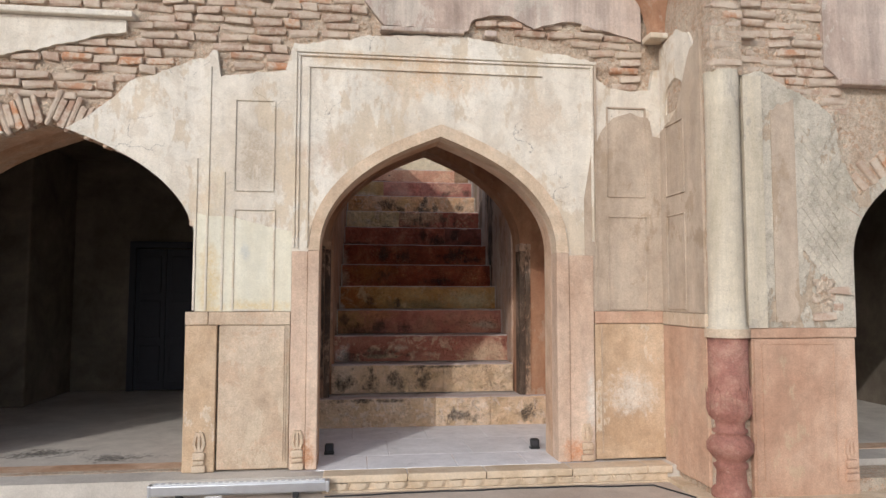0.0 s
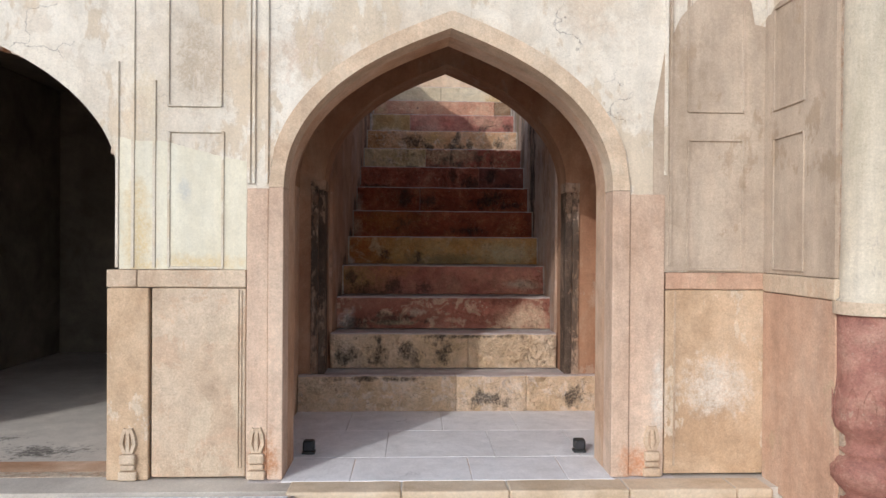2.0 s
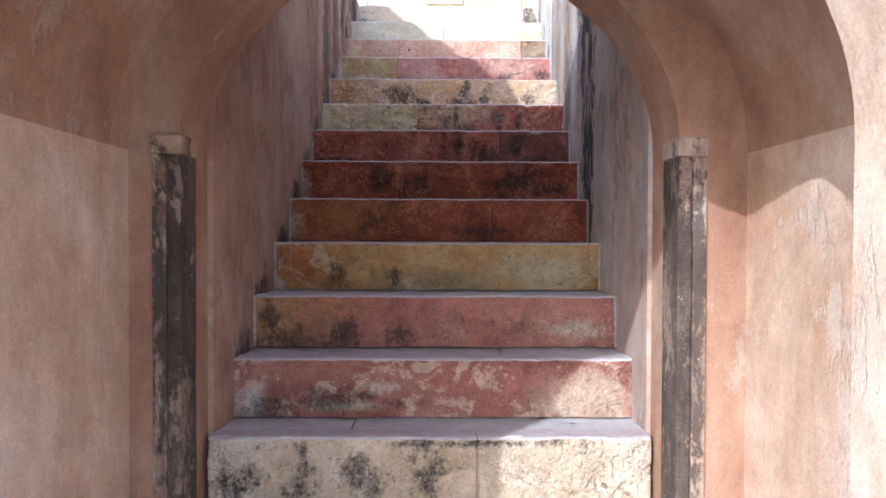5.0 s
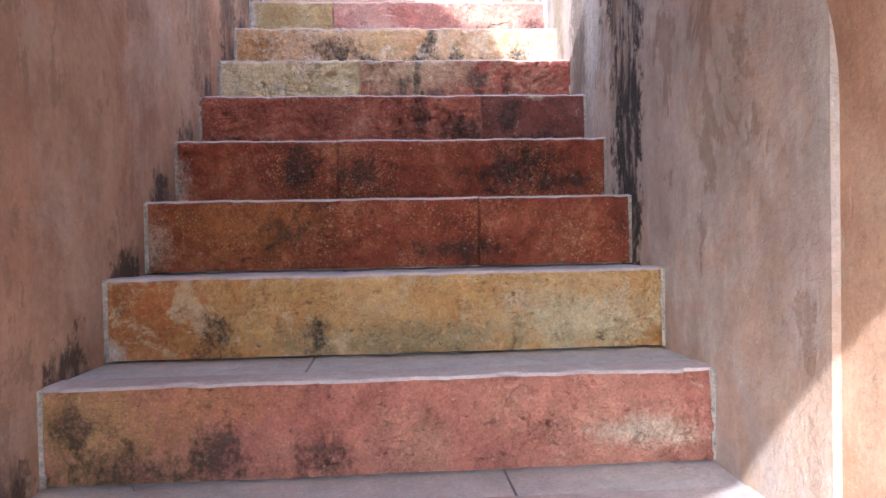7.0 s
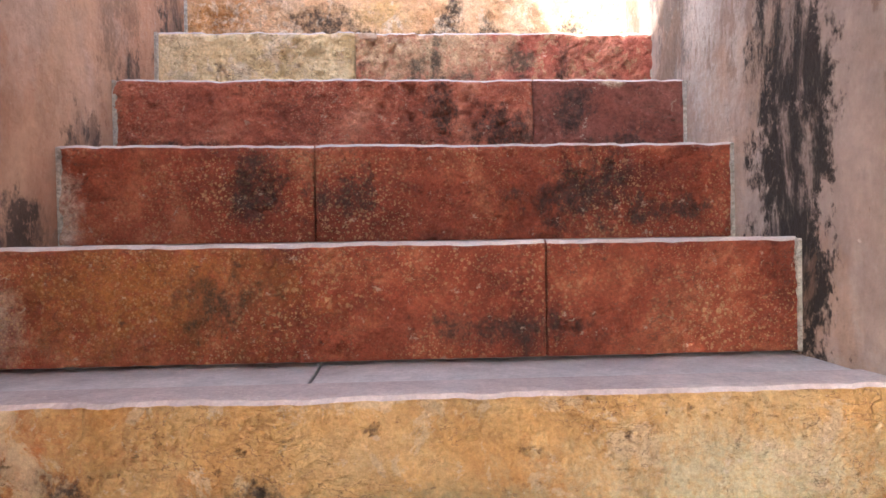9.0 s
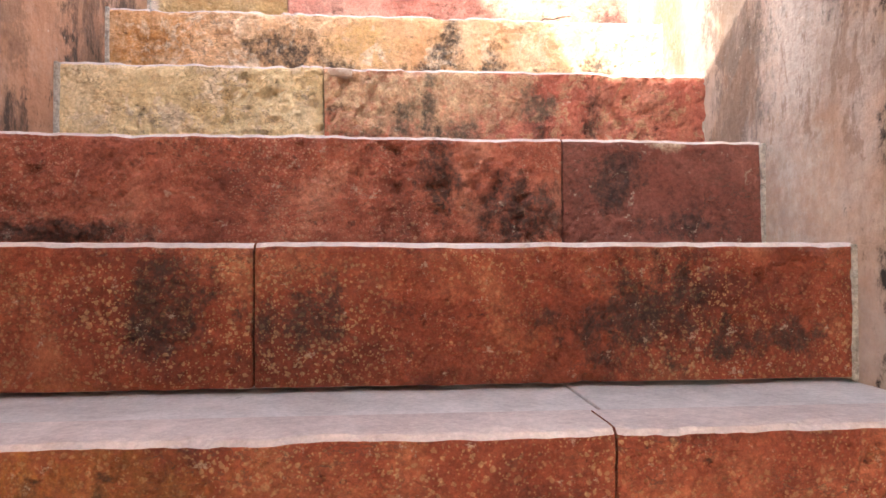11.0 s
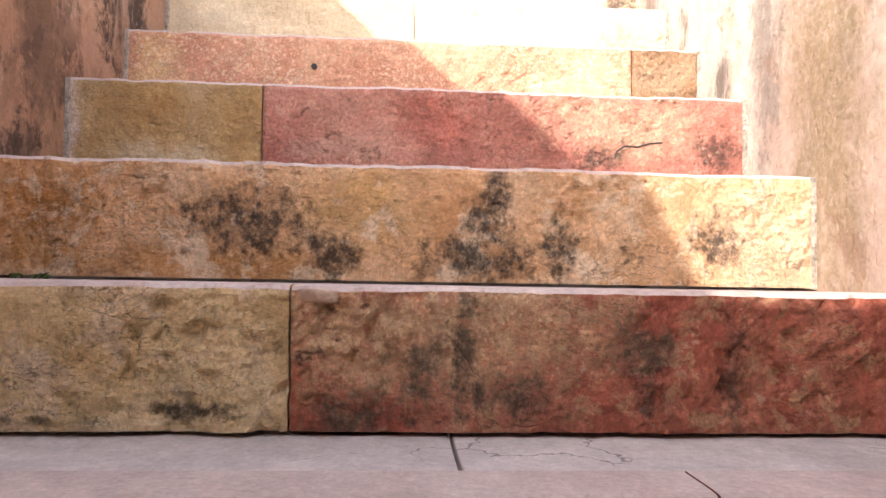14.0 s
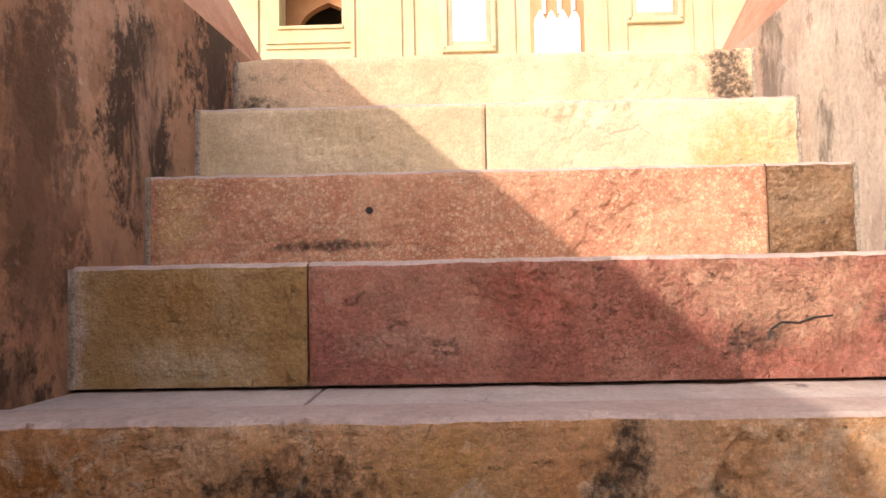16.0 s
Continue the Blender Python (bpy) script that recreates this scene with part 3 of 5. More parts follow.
fpart("plaster_patch", wall_sheet(1.80, 2.462, FRONT - 0.005, FRONT + 0.002, 1.165, along([(1.80, 2.05), (1.86, 2.40), (1.95, 2.60), (2.05, 2.72), (2.2, 2.76), (2.36, 2.72), (2.37, 2.58), (2.462, 2.56)], 0.012, 9, 2), [OUTER], 0.02), M_PATCH, "smooth brown repair plaster")

# arch ring and jambs
fpart("arch_ring", wall_sheet(OUTER.left, OUTER.right, FRONT - 0.022, FRONT + 0.142, 1.62, OUTER.top, [GATE], 0.03), M_RING, "worn pointed arch band of buff stone")
for xa, xb in ((OUTER.left, GATE.left), (GATE.right, OUTER.right)):
    fpart("jamb", rough_slab(xa, xb, FRONT - 0.024, FRONT + 0.142, 0.0, 1.618, 0.05, 0.002, 0.006), M_JAMB)
for xa, xb in ((-0.478, -0.360), (1.667, 1.868)):
    fpart("jamb_slab", rough_slab(xa, xb, FRONT - 0.012, FRONT + 0.032, 0.0, 1.612 if xa < 0 else 1.60, 0.06, 0.002, 0.006), M_JAMB, "worn pinkish stone jamb strip")
for xs_, top_, base_ in ((-0.470, 3.155, 1.64), (-0.444, 3.125, 1.64), (-0.372, 3.035, 1.64), (1.872, 3.125, 1.71), (1.90, 3.155, 1.2)):
    fpart("moulding", ribbon([(xs_, base_), (xs_, top_)], 0.022, 0.014, FRONT - 0.001), M_PATCH if xs_ > 1.8 and base_ < 1.5 else M_PLASTER)
for z_, a_, b_, w_ in ((3.155, -0.481, 1.911, 0.03), (3.125, -0.455, 1.883, 0.022), (3.035, -0.38, 1.46, 0.018)):
    fpart("moulding", ribbon([(a_, z_), (b_, z_)], w_, 0.018, FRONT - 0.001), M_PLASTER)
for x_, a_, b_ in ((-1.10, 1.17, 3.0), (-1.185, 1.17, 2.3), (-0.985, 1.17, 2.2)):
    fpart("moulding", ribbon([(x_, a_), (x_, b_)], 0.02, 0.01, FRONT - 0.001), M_PLASTER)


def panel(xa, xb, za, zb, y, m):
    """A sunk rectangular panel, marked by a thin raised frame."""
    for pts in (((xa, zb), (xb, zb)), ((xa, za), (xa, zb)), ((xb, za), (xb, zb)), ((xa, za), (xb, za))):
        fpart("panel_moulding", ribbon(pts, 0.016, 0.011, y), m)


panel(-0.912, -0.625, 2.065, 2.755, FRONT - 0.001, M_PLASTER)
panel(-0.905, -0.612, 1.17, 1.922, FRONT - 0.001, M_PLASTER)
panel(1.998, 2.318, 2.075, 2.80, FRONT - 0.004, M_PATCH)
panel(2.0, 2.318, 1.175, 1.912, FRONT - 0.004, M_PATCH)

# dado of sandstone slabs
fpart("dado_slab", rough_slab(-1.235, -1.008, FRONT - 0.012, FRONT + 0.032, -0.002, 1.058, 0.08, 0.003, 0.008), M_SANDWHITE)
fpart("dado_slab", rough_slab(-0.994, -0.482, FRONT - 0.006, FRONT + 0.032, 0.012, 1.058, 0.08, 0.004, 0.008), M_SAND)
fpart("dado_band", rough_slab(-1.237, -1.075, FRONT - 0.014, FRONT + 0.032, 1.062, 1.158, 0.08, 0.002, 0.006), M_SAND)
fpart("dado_band", rough_slab(-1.072, -0.482, FRONT - 0.012, FRONT + 0.032, 1.062, 1.158, 0.08, 0.002, 0.006), M_SAND)
fpart("dado_slab", rough_slab(1.876, 2.45, FRONT - 0.006, FRONT + 0.032, 0.012, 1.058, 0.08, 0.002, 0.006), M_SANDWHITE)
fpart("dado_band", rough_slab(1.876, 2.45, FRONT - 0.012, FRONT + 0.032, 1.062, 1.158, 0.08, 0.002, 0.006), M_SANDRED)
for x_ in (-0.525, -0.508, 1.93):
    fpart("moulding", ribbon([(x_, 0.06), (x_, 1.05)], 0.012, 0.008, FRONT - 0.005), M_SAND)
fpart("reveal", rough_slab(-1.235, -1.185, FRONT + 0.034, FRONT + 0.33, 0.0, 1.155, 0.05, 0.004, 0.006), M_SAND)


def carved_base(x, y, w, m, keep):
    """A small carved pot with three leaves, standing in relief at the foot of a pilaster."""
    keep(part("carved_base", box(bmesh.new(), x - w, x + w, y - 0.022, y + 0.01, 0.002, 0.05, 0.008), m))
    keep(part("carved_base", box(bmesh.new(), x - w * 0.8, x + w * 0.8, y - 0.018, y + 0.01, 0.055, 0.085, 0.008), m))
    keep(part("carved_base", box(bmesh.new(), x - w * 0.9, x + w * 0.9, y - 0.026, y + 0.01, 0.09, 0.145, 0.012), m))
    for d, s in ((-0.55, -0.25), (0, 0), (0.55, 0.25)):
        pts = [(x + d * w * 0.6, 0.15), (x + d * w + s * w * 0.6, 0.20), (x + d * w, 0.25), (x + d * w * 0.5, 0.285)]
        keep(part("carved_leaf", ribbon(pts, 0.026, 0.014, y), m))


for x_ in (-1.115, -0.418, 1.80):
    carved_base(x_, FRONT - 0.012, 0.05, M_RING, lambda o: under(o, front))

# return wall, column and projecting wall
RIGHT = 4.06
turn = thing("wall_return", (2.46, 4.45, 0), "brown plastered return of the facade over sandstone", "wall", "", "structure")
under(part("core", box(bmesh.new(), 2.465, 2.80, RIGHT + 0.05, FRONT + 0.03, GROUND, 4.4), M_CORE), turn)
bm = wall_sheet(0, 0.66, 0, 0.022, 1.16, along([(0, 2.6), (0.15, 2.66), (0.3, 2.72), (0.5, 3.1), (0.66, 3.2)], 0.03, 8, 4), (), 0.03)
bmesh.ops.transform(bm, matrix=Matrix.Translation((2.444, FRONT - 0.006, 0)) @ Matrix.Rotation(-math.pi / 2, 4, "Z"), verts=bm.verts)
under(part("plaster", bm, M_PATCH), turn)
bm = wall_sheet(0.01, 0.64, 0, 0.016, 2.5, along([(0, 3.30), (0.3, 3.34), (0.5, 3.25), (0.64, 3.0)], 0.03, 8, 9), [Arch(0.10, 0.40, 2.86, 2.98, 2.72)], 0.03)
bmesh.ops.transform(bm, matrix=Matrix.Translation((2.449, FRONT - 0.006, 0)) @ Matrix.Rotation(-math.pi / 2, 4, "Z"), verts=bm.verts)
under(part("plaster", bm, M_PLASTER, None, "cream plaster with a broken hole"), turn)
under(part("dado_slab", box(bmesh.new(), 2.440, 2.466, RIGHT + 0.08, FRONT - 0.012, -0.04, 1.05, 0.004), M_SANDRED), turn)
under(part("dado_band", box(bmesh.new(), 2.434, 2.466, RIGHT + 0.08, FRONT - 0.014, 1.055, 1.155, 0.006), M_SAND), turn)
for za, zb in ((1.18, 1.90), (2.06, 2.62)):
    for ya, yb, z0_, z1_ in ((4.42, 4.70, zb, zb + 0.012), (4.42, 4.70, za, za + 0.012), (4.41, 4.422, za, zb), (4.70, 4.712, za, zb)):
        under(part("panel_moulding", box(bmesh.new(), 2.434, 2.446, ya, yb, z0_, z1_, 0.003), M_PATCH), turn)

column = thing("column", (2.575, 4.10, GROUND), "red sandstone baluster column with a cream plastered shaft", "column", "", "structure")
prof = [(0.10, GROUND), (0.125, -0.13), (0.13, -0.05), (0.105, 0.0), (0.10, 0.09), (0.115, 0.115), (0.115, 0.135), (0.095, 0.15), (0.12, 0.18), (0.152, 0.22), (0.155, 0.27), (0.13, 0.315),
        (0.10, 0.335), (0.118, 0.35), (0.118, 0.365), (0.098, 0.38), (0.102, 0.42), (0.14, 0.46), (0.148, 0.50), (0.146, 0.60), (0.132, 0.70), (0.134, 1.0)]
smooth(under(part("baluster", lathe(bmesh.new(), 2.575, 4.10, prof, 32), M_COLUMN), column))
for k in range(12):
    a = 2 * math.pi * k / 12
    leaf = ribbon([(-0.002, 0.47), (-0.022, 0.53), (-0.026, 0.58), (-0.016, 0.63), (0, 0.66), (0.016, 0.63), (0.026, 0.58), (0.022, 0.53), (0.002, 0.47)], 0.009, 0.006, -0.143)
    bmesh.ops.transform(leaf, matrix=Matrix.Translation((2.575, 4.10, 0)) @ Matrix.Rotation(a, 4, "Z"), verts=leaf.verts)
    under(part("carved_leaf", leaf, M_COLUMN), column)
smooth(under(part("shaft", lathe(bmesh.new(), 2.575, 4.10, [(0.142, 1.0), (0.142, 1.06), (0.128, 1.07), (0.122, 1.3), (0.118, 2.6), (0.122, 2.87)], 12), M_SHAFT), column))
under(part("shaft_band", lathe(bmesh.new(), 2.575, 4.10, [(0.15, 0.995), (0.152, 1.055)], 32), M_SAND), column)

under(part("broken_masonry", rough_slab(2.462, 2.70, RIGHT - 0.05, RIGHT + 0.12, 2.86, 4.4, 0.05, 0.03, 0.01), M_CORE), turn)
RARCH = Arch(3.53, 5.6, 1.55, 2.42)
side = thing("wall_right", (3.1, RIGHT, 0), "projecting wall of grey incised plaster and pink sandstone", "wall", "", "structure")


def rpart(name, bm, m, label=""):
    return under(part(name, bm, m, None, label), side)


rpart("core", wall_sheet(2.62, 6.5, RIGHT + 0.03, RIGHT + 0.36, GROUND, 4.4, [RARCH]), M_CORE)
rpart("plaster", wall_sheet(2.70, 6.5, RIGHT, RIGHT + 0.031, 1.06, along([(2.7, 2.85), (2.84, 2.9), (2.9, 2.86), (3.3, 2.66), (3.42, 2.55), (3.5, 2.2), (3.6, 2.0), (4.0, 2.3), (6.5, 2.3)], 0.03, 7, 6), [RARCH], 0.03), M_GREYPLASTER)
rpart("plaster", wall_sheet(2.70, 2.84, RIGHT - 0.03, RIGHT + 0.002, 1.06, 2.84, (), 0.05), M_SHAFT)
rpart("plaster", wall_sheet(3.35, 6.5, RIGHT - 0.01, RIGHT + 0.031, along([(3.35, 2.95), (3.5, 2.82), (6.5, 2.82)], 0.03, 7, 2), 4.4, (), 0.03), M_PINKPLASTER)
rpart("cornice", box(bmesh.new(), 3.45, 6.5, RIGHT - 0.06, RIGHT + 0.031, 2.80, 2.85, 0.012), M_PINKPLASTER)
rpart("plaster_patch", wall_sheet(2.92, 3.10, RIGHT - 0.006, RIGHT + 0.002, along([(2.92, 1.1), (3.1, 1.1)], 0.03, 20, 1), along([(2.92, 2.6), (3.1, 2.7)], 0.04, 20, 7), (), 0.02), M_PATCH)
for k in range(14):
    za = 1.2 + 0.1 * k
    for a, b in (((3.14, za), (3.44, za + 0.42)), ((3.44, za), (3.14, za + 0.42))):
        if za + 0.42 < 2.56:
            rpart("lattice_moulding", ribbon([a, b], 0.008, 0.003, RIGHT - 0.0005), M_GREYPLASTER)
rpart("dado_slab", rough_slab(2.72, 3.505, RIGHT - 0.014, RIGHT + 0.032, -0.13, 0.985, 0.09, 0.002, 0.006), M_SANDRED, "pink sandstone dado slab")
rpart("dado_band", rough_slab(2.70, 3.515, RIGHT - 0.02, RIGHT + 0.032, 0.99, 1.058, 0.09, 0.002, 0.006), M_SANDRED)
for pts in (((2.80, 0.02), (2.80, 0.95)), ((3.34, 0.02), (3.34, 0.95)), ((2.80, 0.95), (3.34, 0.95)), ((2.74, -0.08), (2.74, 0.98))):
    rpart("moulding", ribbon(pts, 0.012, 0.008, RIGHT - 0.013), M_SANDRED)
carved_base(3.44, RIGHT - 0.013, 0.05, M_SANDRED, lambda o: under(o, side))
structure(part("floor_right", wall_sheet(2.36, 6.5, RIGHT - 0.12, FRONT + 0.1, GROUND - 0.05, -0.09), M_PLINTH), "buff stone edge of the arcade floor", "floor")

# corner bracket under the lost eave
bracket = thing("bracket", (2.3, 4.7, 3.4), "broken orange plaster corner bracket", "bracket", "", "structure")
bm = bmesh.new()
prev = None
for k in range(9):
    a = k / 8 * math.pi / 2
    r = 0.10 + 0.55 * (1 - math.cos(a))
    z = 3.38 + 0.55 * math.sin(a)
    row = [bm.verts.new(p) for p in ((2.46 - r, FRONT + 0.01, z), (2.46 - r * 0.55, FRONT - r * 0.55, z), (2.46, FRONT - r, z), (2.46, FRONT + 0.01, z))]
    if prev:
        for i in range(4):
            bm.faces.new((prev[i], prev[(i + 1) % 4], row[(i + 1) % 4], row[i]))
    else:
        bm.faces.new(row)
    prev = row
bm.faces.new(prev)
under(part("corbel", bm, M_ORANGE), bracket)
under(part("capital", box(bmesh.new(), 2.31, 2.462, FRONT - 0.16, FRONT + 0.01, 3.34, 3.385, 0.01), M_PLASTER), bracket)

# ---- vestibule ----
VAULT = Arch(-0.455, 1.925, 1.75, 2.98)
structure(part("wall_vestibule_west", box(bmesh.new(), -0.80, -0.455, 5.15, 6.40, -0.1, 1.80), M_VESTIBULE), "peach limewashed side wall of the gateway", "wall")
structure(part("wall_vestibule_east", box(bmesh.new(), 1.925, 2.30, 5.15, 6.40, -0.1, 1.80), M_VESTIBULE), "peach limewashed side wall of the gateway", "wall")
structure(part("ceiling", wall_sheet(-0.80, 2.30, 5.15, 6.40, 1.75, 3.68, [VAULT]), M_ORANGE), "pointed vault in orange limewash, its shade in the colour", "ceiling")
structure(part("wall_inner_arch", wall_sheet(-0.80, 2.30, 6.40, 6.72, -0.1, 3.68, [INNER]), M_ORANGE), "arch wall at the stair foot, orange limewash darkened for shade", "wall")
# ---- stair walls, terrace ----


def side_wall(name, outer, edge, top, m, label):
    bm = bmesh.new()
    ys = [6.72 + 0.2 * k for k in range(22)]
    rows = []
    for y in ys:
        e = edge(y)
        rows.append([bm.verts.new(p) for p in ((e, y, -0.1), (e, y, top * 0.33), (e, y, top * 0.66), (e, y, top), (outer, y, top), (outer, y, -0.1))])
    for r, s in zip(rows, rows[1:]):
        for k in range(6):
            bm.faces.new((r[k], r[(k + 1) % 6], s[(k + 1) % 6], s[k]))
    bm.faces.new(rows[0])
    bm.faces.new(rows[-1])
    return structure(part(name, bm, m), label, "wall")


def stair_wall_material(name, streaks, base, patches=(), wash=0.8):
    """Limewash with black damp streaks and dark patches: streaks are (x, y, z) with sizes."""
    n = Nodes(name, 0.85)
    big = n.noise(1.3, 8, 0.65, (1, 1, 0.8), (0, 0, 0), 0.5)
    col = n.ramp(big, [(0.3 + 0.4 * i / (len(base) - 1), c) for i, c in enumerate(base)])
    pale = n.ramp(n.noise(2.3, 8, 0.7, (1, 1, 0.7), (4, 2, 7)), [(0.50, 0.0), (0.60, wash)])
    col = n.mix(pale, col, (0.58, 0.47, 0.40))
    warm = n.ramp(n.noise(1.7, 8, 0.68, (1, 1, 0.8), (8, 5, 1), 0.5), [(0.50, 0.0), (0.58, 0.6)])
    col = n.mix(warm, col, (0.50, 0.31, 0.20))
    for c, spot, size in patches:
        col = n.mix(n.math("MULTIPLY", n.stain(spot, size, 0.5, 0.7), 0.8), col, c)
    streak = n.noise(8, 9, 0.72, (1, 1, 0.34), (0, 0, 0), 0.3)
    for spot, size, power in streaks:
        mask = n.stain(spot, size, 0.55, 0.62)
        mask = n.math("MULTIPLY", n.ramp(mask, [(0.06, 0.0), (0.42, 1.0)]), n.ramp(streak, [(0.40, 0.18), (0.50, 1.0)]))
        col = n.mix(n.math("MULTIPLY", mask, power), col, (0.040, 0.030, 0.024))
    flakes = n.math("MAXIMUM", n.ramp(n.voronoi(34), [(0.06, 0.8), (0.11, 0.0)]), n.ramp(n.noise(26, 8, 0.75, (1, 1, 0.7), (2, 6, 4)), [(0.62, 0.0), (0.66, 0.8)]))
    some = n.ramp(n.noise(3, 4, 0.5, (1, 1, 1), (9, 9, 9)), [(0.55, 0.0), (0.65, 0.9)])
    col = n.mix(n.math("MULTIPLY", flakes, some), col, (0.66, 0.60, 0.52))
    bare = n.ramp(n.noise(3.4, 10, 0.7, (1, 1, 0.6), (2, 8, 5), 0.4), [(0.575, 0.0), (0.595, 0.55)])
    col = n.mix(bare, col, (0.27, 0.16, 0.105))
    col = n.mix(1.0, col, n.ramp(n.noise(38, 6, 0.7), [(0.25, 0.78), (0.75, 1.05)]), "MULTIPLY")
    col = n.mix(1.0, col, n.ramp(n.noise(6, 8, 0.7, (1, 1, 0.5), (3, 3, 3)), [(0.3, 0.74), (0.62, 1.06)]), "MULTIPLY")
    return n.finish(col, n.math("ADD", n.noise(9, 9, 0.7), n.math("MULTIPLY", n.noise(50, 6), 0.4)), 0.75, 0.02)


# black patches on the west wall beside the treads
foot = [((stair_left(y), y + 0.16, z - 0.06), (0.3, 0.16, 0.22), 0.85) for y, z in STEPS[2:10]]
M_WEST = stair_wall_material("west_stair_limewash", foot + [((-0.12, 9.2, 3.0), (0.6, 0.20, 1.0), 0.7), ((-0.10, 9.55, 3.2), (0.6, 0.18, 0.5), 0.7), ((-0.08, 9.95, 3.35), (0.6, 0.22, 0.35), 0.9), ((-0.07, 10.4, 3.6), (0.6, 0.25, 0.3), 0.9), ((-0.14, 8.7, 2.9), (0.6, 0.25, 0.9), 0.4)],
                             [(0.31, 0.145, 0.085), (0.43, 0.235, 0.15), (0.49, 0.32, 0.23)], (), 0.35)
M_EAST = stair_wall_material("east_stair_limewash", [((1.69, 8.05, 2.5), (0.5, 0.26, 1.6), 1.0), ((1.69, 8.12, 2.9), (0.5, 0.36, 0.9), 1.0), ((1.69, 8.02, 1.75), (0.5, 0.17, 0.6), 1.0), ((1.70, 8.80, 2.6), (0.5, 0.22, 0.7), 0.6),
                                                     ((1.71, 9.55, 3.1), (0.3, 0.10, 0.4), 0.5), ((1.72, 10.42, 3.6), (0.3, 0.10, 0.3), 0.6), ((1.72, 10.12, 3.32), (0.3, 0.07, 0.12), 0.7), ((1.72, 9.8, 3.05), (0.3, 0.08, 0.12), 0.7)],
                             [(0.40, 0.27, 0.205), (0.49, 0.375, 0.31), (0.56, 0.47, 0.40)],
                             [((0.72, 0.65, 0.55), (1.72, 10.0, 3.4), (0.5, 0.55, 0.9)), ((0.27, 0.20, 0.105), (1.71, 9.28, 3.0), (0.5, 0.20, 1.3)), ((0.72, 0.66, 0.58), (1.71, 9.62, 3.2), (0.5, 0.16, 0.7)), ((0.70, 0.64, 0.58), (1.69, 8.55, 2.6), (0.5, 0.2, 0.8))])
M_PILASTER = stair_wall_material("stained_pilaster_plaster", [((-0.33, 6.39, 0.95), (0.06, 0.2, 1.2), 0.9), ((-0.255, 6.46, 1.0), (0.2, 0.07, 1.3), 1.0), ((1.73, 6.39, 1.05), (0.05, 0.2, 1.0), 0.8), ((1.655, 6.43, 1.2), (0.2, 0.05, 0.9), 0.9)],
                                 [(0.40, 0.25, 0.16), (0.50, 0.35, 0.25), (0.60, 0.50, 0.42)])
M_BLACKENED = stone("blackened_flaking_plaster", [(0.040, 0.026, 0.019), (0.085, 0.056, 0.040), (0.18, 0.125, 0.088)], 6, 0.34, specks=((0.46, 0.38, 0.30), 34, 0.20), bump=0.8, pits=0.5, stretch=(1, 1, 0.35), peel=((0.30, 0.20, 0.14), 0.545, 4.0))
for dark, pale, lab in (((-0.304, -0.252), (-0.362, -0.308), "west"), ((1.652, 1.706), (1.710, 1.764), "east")):
    post = thing(f"trim_{lab}", ((dark[0] + pale[1]) / 2, 6.45, 0.28), "blackened flaking plaster pilaster", "trim", "", "structure")
    under(part("blackened_strip", rough_slab(*dark, 6.386, 6.56, 0.28, 1.735, 0.02, 0.005, 0.006), M_BLACKENED), post)
    under(part("mottled_strip", rough_slab(*pale, 6.384, 6.56, 0.28, 1.735, 0.02, 0.005, 0.006), M_PILASTER), post)
    under(part("cap", rough_slab(min(dark[0], pale[0]) - 0.004, max(dark[1], pale[1]) + 0.004, 6.380, 6.56, 1.737, 1.81, 0.02, 0.004, 0.008), M_PILASTER), post)

CURB = 3.76
side_wall("wall_stair_west", -0.95, stair_left, CURB, M_WEST, "reddish limewashed stair wall with black stains, and black patches along the steps")
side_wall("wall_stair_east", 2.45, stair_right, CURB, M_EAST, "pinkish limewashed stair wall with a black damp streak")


def curb(edge, out, name):
    bm = bmesh.new()
    rows = []
    for k in range(16):
        y = 6.72 + (10.98 - 6.72) * k / 15
        e = edge(y)
        rows.append([bm.verts.new(p) for p in ((e + out * 0.004, y, CURB), (e + out * 0.02, y, CURB + 0.03), (e + out * 0.26, y, CURB + 0.48), (e + out * 0.40, y, CURB + 0.48), (e + out * 0.45, y, CURB))])
    for r, s in zip(rows, rows[1:]):
        for i in range(5):
            bm.faces.new((r[i], r[(i + 1) % 5], s[(i + 1) % 5], s[i]))
    bm.faces.new(rows[0])
    bm.faces.new(rows[-1])
    return structure(part(name, bm, M_COPING), "red washed sloping curb round the stair well", "trim")


curb(stair_left, -1, "trim_west_curb")
curb(stair_right, 1, "trim_east_curb")
structure(part("roof", box(bmesh.new(), -0.95, 2.45, 5.15, 6.80, 3.682, 3.735), M_TERRACE), "lime roof over the gateway", "roof")
# unseen slab added over the stair foot, below the gateway roof, to darken it
structure(part("ceiling_added_shade", wall_sheet(-0.30, 1.75, 6.722, 7.50, 3.12, 3.28), M_ORANGE), "unseen slab added over the stair foot to shade the steps", "ceiling")
structure(part("wall_stair_head", box(bmesh.new(), -0.30, 1.75, 6.722, 6.80, 3.282, 3.681), M_TERRACE), "unseen upstand added between roof and stair slab", "wall")
for nm, a, b, c, d in (("floor_terrace_west", -9, -0.952, 5.16, 17.0), ("floor_terrace_east", 2.452, 11, 5.16, 17.0), ("floor_terrace_back", -0.95, 2.45, 10.93, 17.0)):
    structure(part(nm, box(bmesh.new(), a, b, c, d, 3.45, TERRACE - 0.004), M_TERRACE), "pale lime terrace floor", "floor")

# ---- staircase ----
SPECK = ((0.54, 0.32, 0.16), 48, 0.38)
